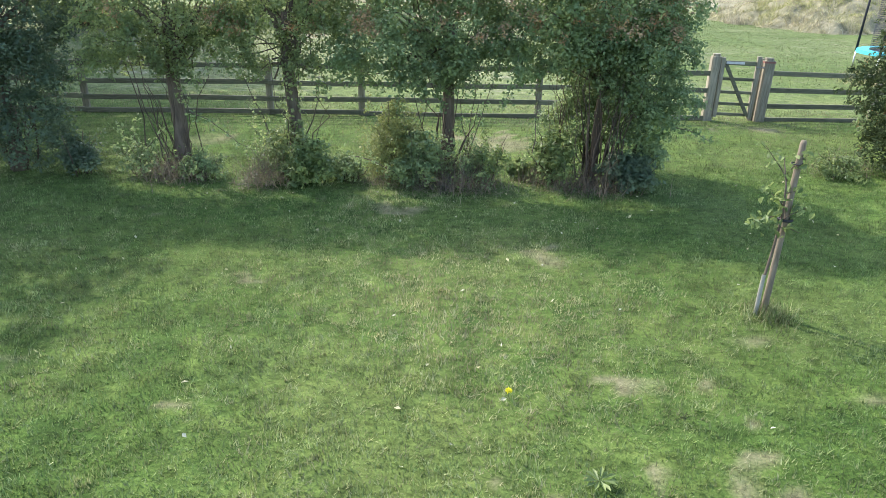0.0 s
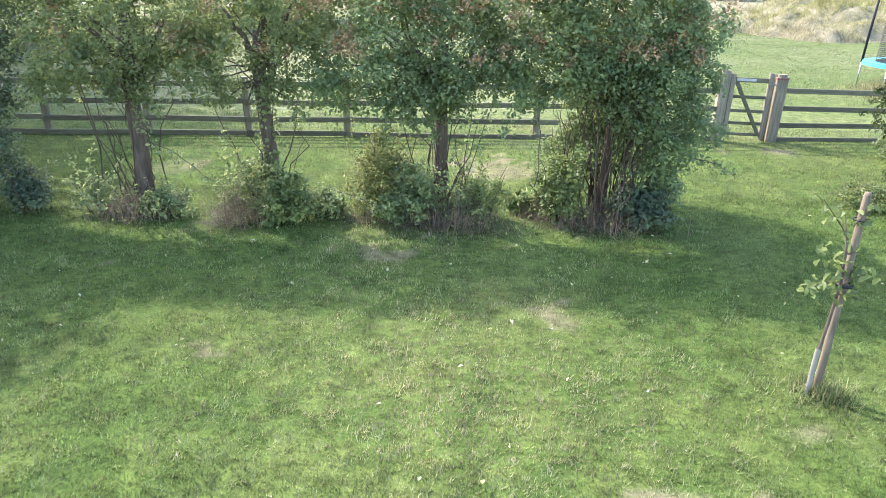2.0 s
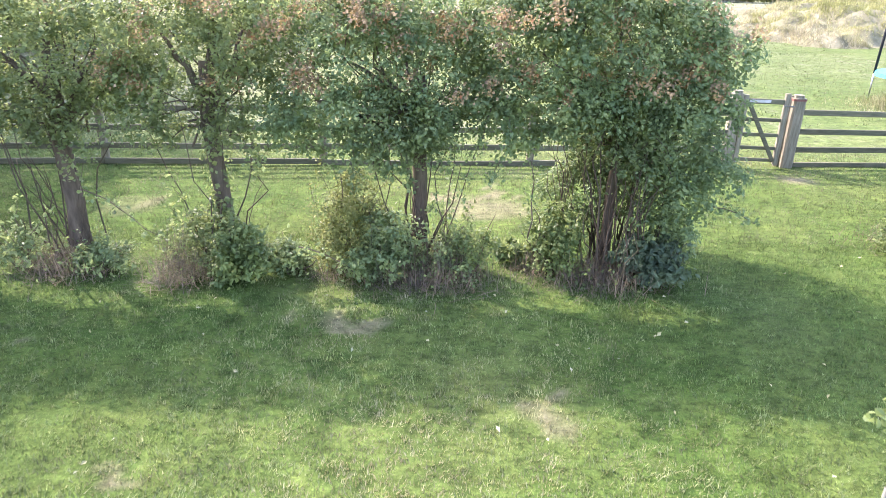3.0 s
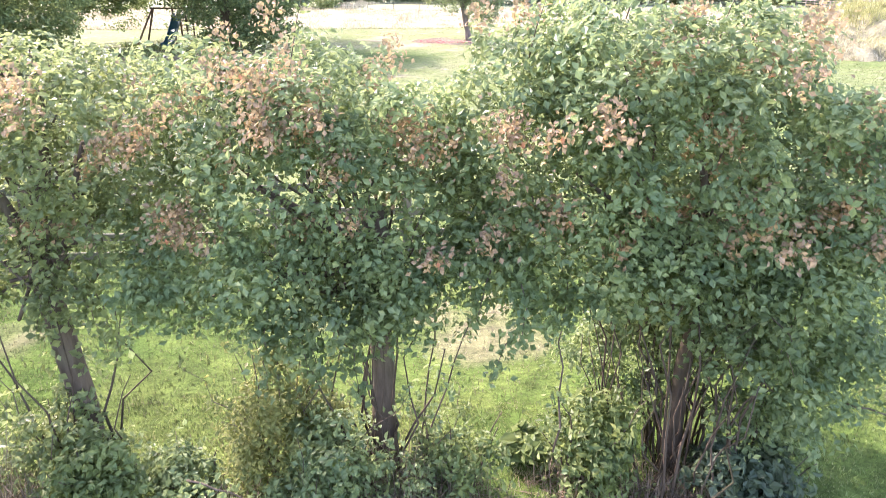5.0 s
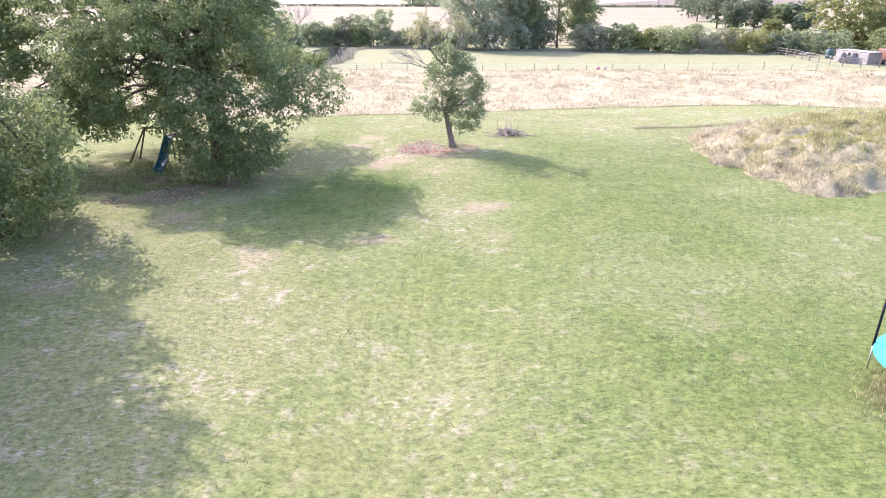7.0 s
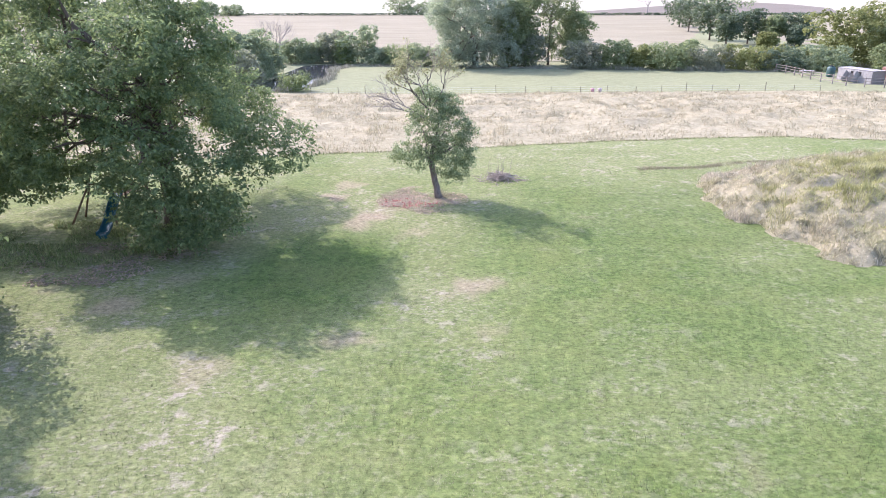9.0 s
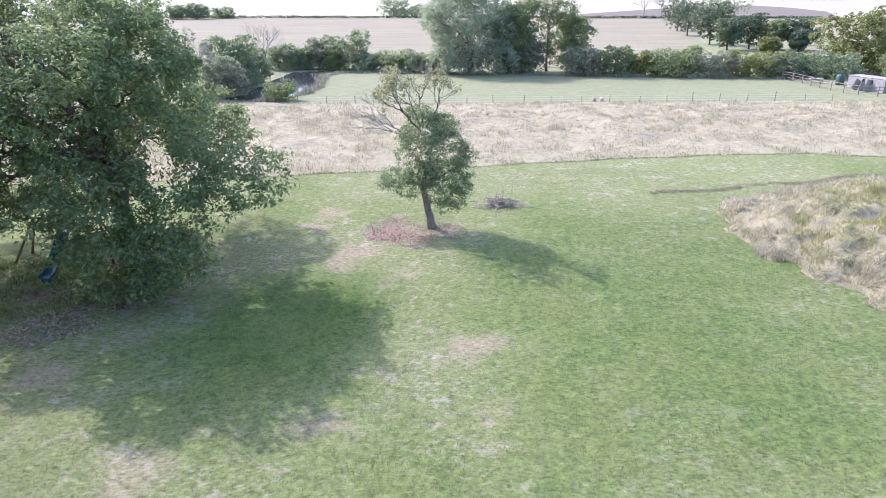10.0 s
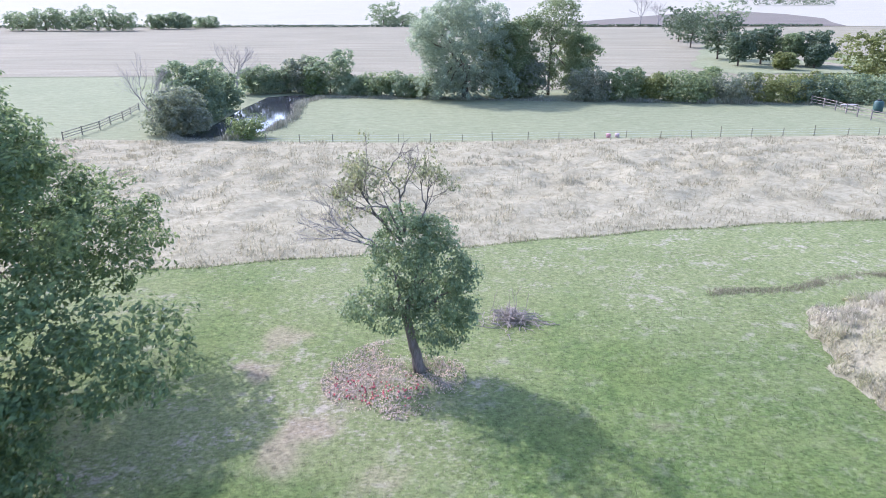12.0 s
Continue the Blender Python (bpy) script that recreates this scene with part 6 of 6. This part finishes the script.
for a, b in zip(ang, ang[1:]):
    for q in range(3):
        a0 = a + (b - a) * q / 3
        a1 = a0 + 0.006
        r1 = rn - 0.0
        g.add([(rn * math.cos(a0), rn * math.sin(a0), 0.76), (rn * math.cos(a1), rn * math.sin(a1), 0.76), (r1 * math.cos(a1), r1 * math.sin(a1), 2.45), (r1 * math.cos(a0), r1 * math.sin(a0), 2.45)], [[0, 1, 2, 3]])
    for z in np.arange(0.8, 2.45, 0.06):
        g.add([(rn * math.cos(a), rn * math.sin(a), z), (rn * math.cos(b), rn * math.sin(b), z), (rn * math.cos(b), rn * math.sin(b), z + 0.012), (rn * math.cos(a), rn * math.sin(a), z + 0.012)], [[0, 1, 2, 3]])
part("net", g.mesh("net", M_NET), tramp, "fine black safety net")
r = rng_of(740)
n = 7000
x, y = r.normal(tc[0] - 0.7, 0.8, n), r.normal(tc[1] - 0.7, 0.75, n)
v, f, at = blades(np.stack([x, y, np.zeros(n)], 1), 0.55 * np.exp(-((x - tc[0] + 0.7) ** 2 + (y - tc[1] + 0.7) ** 2) / 1.6)[:, None] + 0.08, 0.016, r, 0.6, np.clip(r.normal(0.75, 0.3, n), 0, 1), 2.0)
tagged(new("uncut_grass", fast_mesh("uncut_grass", v, f, M_BLADE, False, {"dry": at})), "uncut long dry grass under the trampoline", "grass", "", "stuff")

# ---- slide and climbing frame under the walnut ----
M_SLIDE = plain_material("dark_teal_plastic", (0.012, 0.075, 0.085), 0.35, 0, 0.15)
M_BROWN = wood_material("brown_frame_wood", (0.10, 0.06, 0.035), (0.24, 0.15, 0.09), 9, (1, 1, 0.12))
slide = thing("garden_slide", (-14.2, 43.0, 0), "dark teal plastic slide under the walnut tree", "slide")
g = Geo()
prof = [(0.0, 0.22), (0.35, 0.24), (0.9, 0.55), (1.5, 1.05), (2.1, 1.55), (2.4, 1.62)]
sec = [(-0.26, 0.14), (-0.23, 0.14), (-0.21, 0.0), (0.21, 0.0), (0.23, 0.14), (0.26, 0.14), (0.24, -0.03), (-0.24, -0.03)]
m = len(sec)
vv = [(sx, py, pz + sz) for py, pz in prof for sx, sz in sec]
ff = [[i * m + k, i * m + (k + 1) % m, (i + 1) * m + (k + 1) % m, (i + 1) * m + k] for i in range(len(prof) - 1) for k in range(m)] + [list(range(m))[::-1], [(len(prof) - 1) * m + k for k in range(m)]]
part("chute", g.add(vv, ff).mesh("chute", M_SLIDE), slide)
part("foot", Geo().add(*beam((0, 0.1, 0), (0, 0.1, 0.24), 0.4, 0.12, 0.02)).mesh("foot", M_SLIDE), slide)
for sx in (-0.35, 0.35):
    for py in (2.4, 3.4):
        part("post", Geo().add(*beam((sx, py, 0), (sx, py, 2.1), 0.08, 0.08, 0.008)).mesh("post", M_BROWN), slide)
part("platform", Geo().add(*beam((0, 2.4, 1.5), (0, 3.42, 1.5), 0.8, 0.05, 0.005)).mesh("platform", M_BROWN), slide)
for k in range(5):
    part("rung", Geo().add(*beam((-0.35, 3.45, 0.25 + 0.27 * k), (0.35, 3.45, 0.25 + 0.27 * k), 0.05, 0.05, 0.006)).mesh("rung", M_BROWN), slide)
swing = thing("swing_frame", (-15.9, 45.6, 0), "brown wooden swing frame beside the slide", "swing")
for p0, p1 in (((-0.75, -0.5, 0), (0.15, 0.1, 2.0)), ((-0.75, 0.9, 0), (0.15, 0.2, 2.0)), ((0.0, 0.1, 1.98), (3.1, 0.1, 1.98)), ((3.6, -0.5, 0), (2.95, 0.1, 2.0)), ((3.6, 0.8, 0), (2.95, 0.1, 2.0))):
    part("pole", Geo().add(*tube([p0, p1], [0.05, 0.05], 8)).mesh("pole", M_BROWN, True), swing)

# ---- wire fence along the meadow, pond fence ----
r = rng_of(760)
wire = thing("wire_fence", (0, 0, 0), "low wire fence on thin posts behind the meadow", "fence")
WP = [-12.2, -9.1, -6.0, -3.0, 0.1, 3.1, 6.1, 9.0, 12.4, 15.4, 18.9, 22.0, 25.4, 28.5, 31.4, 34.5, 37.7, 40.9, 44.4, 47.6]
for px in WP:
    hh = 0.85 + r.normal(0, 0.12)
    part("post", Geo().add(*tube([(0, 0, -0.2), (r.normal(0, 0.03), 0, hh)], [0.045, 0.038], 7)).mesh("post", M_POST), wire, at=(px, float(np.interp(px, [-12, 3, 20, 48], [90.8, 90.8, 91.8, 92.8])), 0))
for z in (0.25, 0.5, 0.72):
    part("wire", Geo().add(*tube([(px, float(np.interp(px, [-12, 3, 20, 48], [90.8, 90.8, 91.8, 92.8])) - 0.05, z) for px in WP], [0.004] * len(WP), 4)).mesh("wire", M_STEEL), wire)
pond_fence = thing("paddock_fence", (-31, 94, 0), "pale weathered rail fence beside the pond", "fence")
PF = [(-0.6, -1.5), (-0.2, 1.5), (0.2, 4.5), (0.0, 7.5), (0.1, 10.5), (-0.2, 13.5), (-0.6, 17.0)]
for a in PF:
    part("post", Geo().add(*beam((a[0], a[1], -0.2), (a[0], a[1], 0.95), 0.1, 0.1, 0.01)).mesh("post", M_GATEPOST), pond_fence)
for a, b in zip(PF, PF[1:]):
    for z in (0.35, 0.6, 0.85):
        part("rail", Geo().add(*beam((a[0] + 0.07, a[1], z), (b[0] + 0.07, b[1], z), 0.04, 0.07, 0.005)).mesh("rail", M_GATEPOST), pond_fence)
for k, (x, y, c) in enumerate([(20.4, 92.3, (0.46, 0.22, 0.21)), (21.3, 92.5, (0.48, 0.36, 0.33))]):
    ob = thing("feed_bucket", (x, y, 0), "faded pink plastic bucket by the wire fence" if k == 0 else "off-white plastic bucket by the wire fence", "bucket", "feed buckets")
    part("tub", Geo().add(*tube([(0, 0, 0), (0, 0, 0.22), (0, 0, 0.4), (0, 0, 0.41), (0, 0, 0.36)], [0.18, 0.21, 0.235, 0.2, 0.19], 14)).mesh("tub", plain_material("tub_plastic", c, 0.5), True), ob)

# ---- yard with shed beyond the meadow ----
M_WHITE = plain_material("off_white_board", (0.25, 0.24, 0.215), 0.8, 0, 0.25, 2.0)
M_SHEDROOF = plain_material("grey_felt_roof", (0.24, 0.23, 0.22), 0.9)
M_SHEDEND = wood_material("grey_brown_boards", (0.16, 0.13, 0.11), (0.28, 0.24, 0.21), 9, (1, 1, 0.12))
SHED_AT = pose(57.1, 98.4, 0, 0, 0, 17)
shed = thing("field_shed", (0, 0, 0), "low off-white field shelter with two square openings", "shed")
shed.matrix_world = SHED_AT
SL, SW, SH = 5.2, 2.2, 1.55
for k in range(13):
    y0 = 0.4 * k
    hole = k in (4, 7)
    if hole:
        part("board", Geo().add(*beam((0, y0 + 0.2, 0), (0, y0 + 0.2, 0.9), 0.05, 0.392, 0.004)).mesh("board", M_WHITE), shed)
        part("board", Geo().add(*beam((0, y0 + 0.2, 1.35), (0, y0 + 0.2, SH), 0.05, 0.392, 0.004)).mesh("board", M_WHITE), shed)
    else:
        part("board", Geo().add(*beam((0, y0 + 0.2, 0), (0, y0 + 0.2, SH), 0.05, 0.392, 0.004)).mesh("board", M_WHITE), shed)
part("end_wall", Geo().add(*beam((0.04, 0.02, SH / 2), (SW, 0.02, SH / 2), 0.05, SH, 0.004)).mesh("end_wall", M_SHEDEND), shed, "dark weathered end boards")
part("end_wall", Geo().add(*beam((0.04, SL - 0.02, SH / 2), (SW, SL - 0.02, SH / 2), 0.05, SH, 0.004)).mesh("end_wall", M_SHEDEND), shed)
part("back_wall", Geo().add(*beam((SW, 0, SH / 2), (SW, SL, SH / 2), 0.05, SH, 0.004)).mesh("back_wall", M_SHEDEND), shed)
part("roof", Geo().add(*beam((SW / 2, -0.15, SH + 0.06), (SW / 2, SL + 0.15, SH + 0.06), SW + 0.1, 0.05, 0.01)).mesh("roof", M_SHEDROOF), shed, "flat grey felt roof")
for k, (yy, ln) in enumerate([(3.5, 1.5), (1.9, 1.6), (2.6, 1.1)]):
    ob = thing("leaning_sheet", (0, 0, 0), "pale sheet leaning against the shelter wall", "sheet", "leaning sheets")
    ob.matrix_world = SHED_AT @ pose(-0.05, yy, 0)
    part("panel", Geo().add(*beam((-0.75, 0, 0.03), (-0.06, 0, ln * 0.8), 1.0, 0.03, 0.006, (0.7, 0, 0.7))).mesh("panel", M_WHITE), ob)
tank = thing("water_tank", (56.4, 106.4, 0), "dark green plastic water tank", "tank")
part("body", Geo().add(*tube([(0, 0, 0), (0, 0, 0.1), (0, 0, 1.2), (0, 0, 1.35), (0, 0, 1.4)], [0.5, 0.54, 0.54, 0.4, 0.2], 18)).mesh("body", plain_material("green_plastic", (0.035, 0.075, 0.06), 0.5), True), tank)
part("lid", Geo().add(*tube([(0, 0, 1.38), (0, 0, 1.5)], [0.25, 0.22], 14)).mesh("lid", M_BLACK, True), tank)
bench = thing("white_table", (54.3, 108.6, 0), "low white table standing in the yard", "table")
part("top", Geo().add(*beam((-0.9, 0, 0.6), (0.9, 0, 0.6), 0.9, 0.06, 0.01)).mesh("top", M_WHITE), bench)
for sx in (-0.8, 0.8):
    for sy in (-0.35, 0.35):
        part("leg", Geo().add(*beam((sx, sy, 0), (sx, sy, 0.57), 0.08, 0.08, 0.006)).mesh("leg", M_POST), bench)
box = thing("brown_horse_box", (60.6, 99.2, 0), "rust-brown closed trailer beside the shelter", "trailer")
part("body", Geo().add(*beam((0, -1.4, 1.15), (0, 1.6, 1.15), 1.7, 1.6, 0.08)).mesh("body", plain_material("rust_brown_paint", (0.15, 0.075, 0.05), 0.6)), box)
for sx in (-0.9, 0.9):
    part("wheel", Geo().add(*tube([(sx - 0.08, 0, 0.32), (sx + 0.08, 0, 0.32)], [0.32, 0.32], 16)).mesh("wheel", M_BLACK, True), box)
yard_fence = thing("yard_fence", (0, 0, 0), "rough grey rail fence round the yard", "fence")
YP = [(51.8, 112.5), (52.1, 110.2), (52.2, 107.9), (52.1, 105.6), (52.0, 103.3), (52.1, 101.0), (52.4, 98.8), (53.0, 96.8), (54.6, 95.6), (56.8, 95.2), (59.2, 95.2), (61.6, 95.4), (64.0, 95.8)]
for a in YP:
    part("post", Geo().add(*beam((a[0], a[1], -0.2), (a[0], a[1], 1.2), 0.11, 0.11, 0.01)).mesh("post", M_SHEDEND), yard_fence)
for a, b in zip(YP, YP[1:]):
    for z in (0.4, 0.75, 1.08):
        part("rail", Geo().add(*beam((a[0], a[1] - 0.08, z), (b[0], b[1] - 0.08, z + 0.02), 0.03, 0.06, 0.005)).mesh("rail", M_SHEDEND), yard_fence)
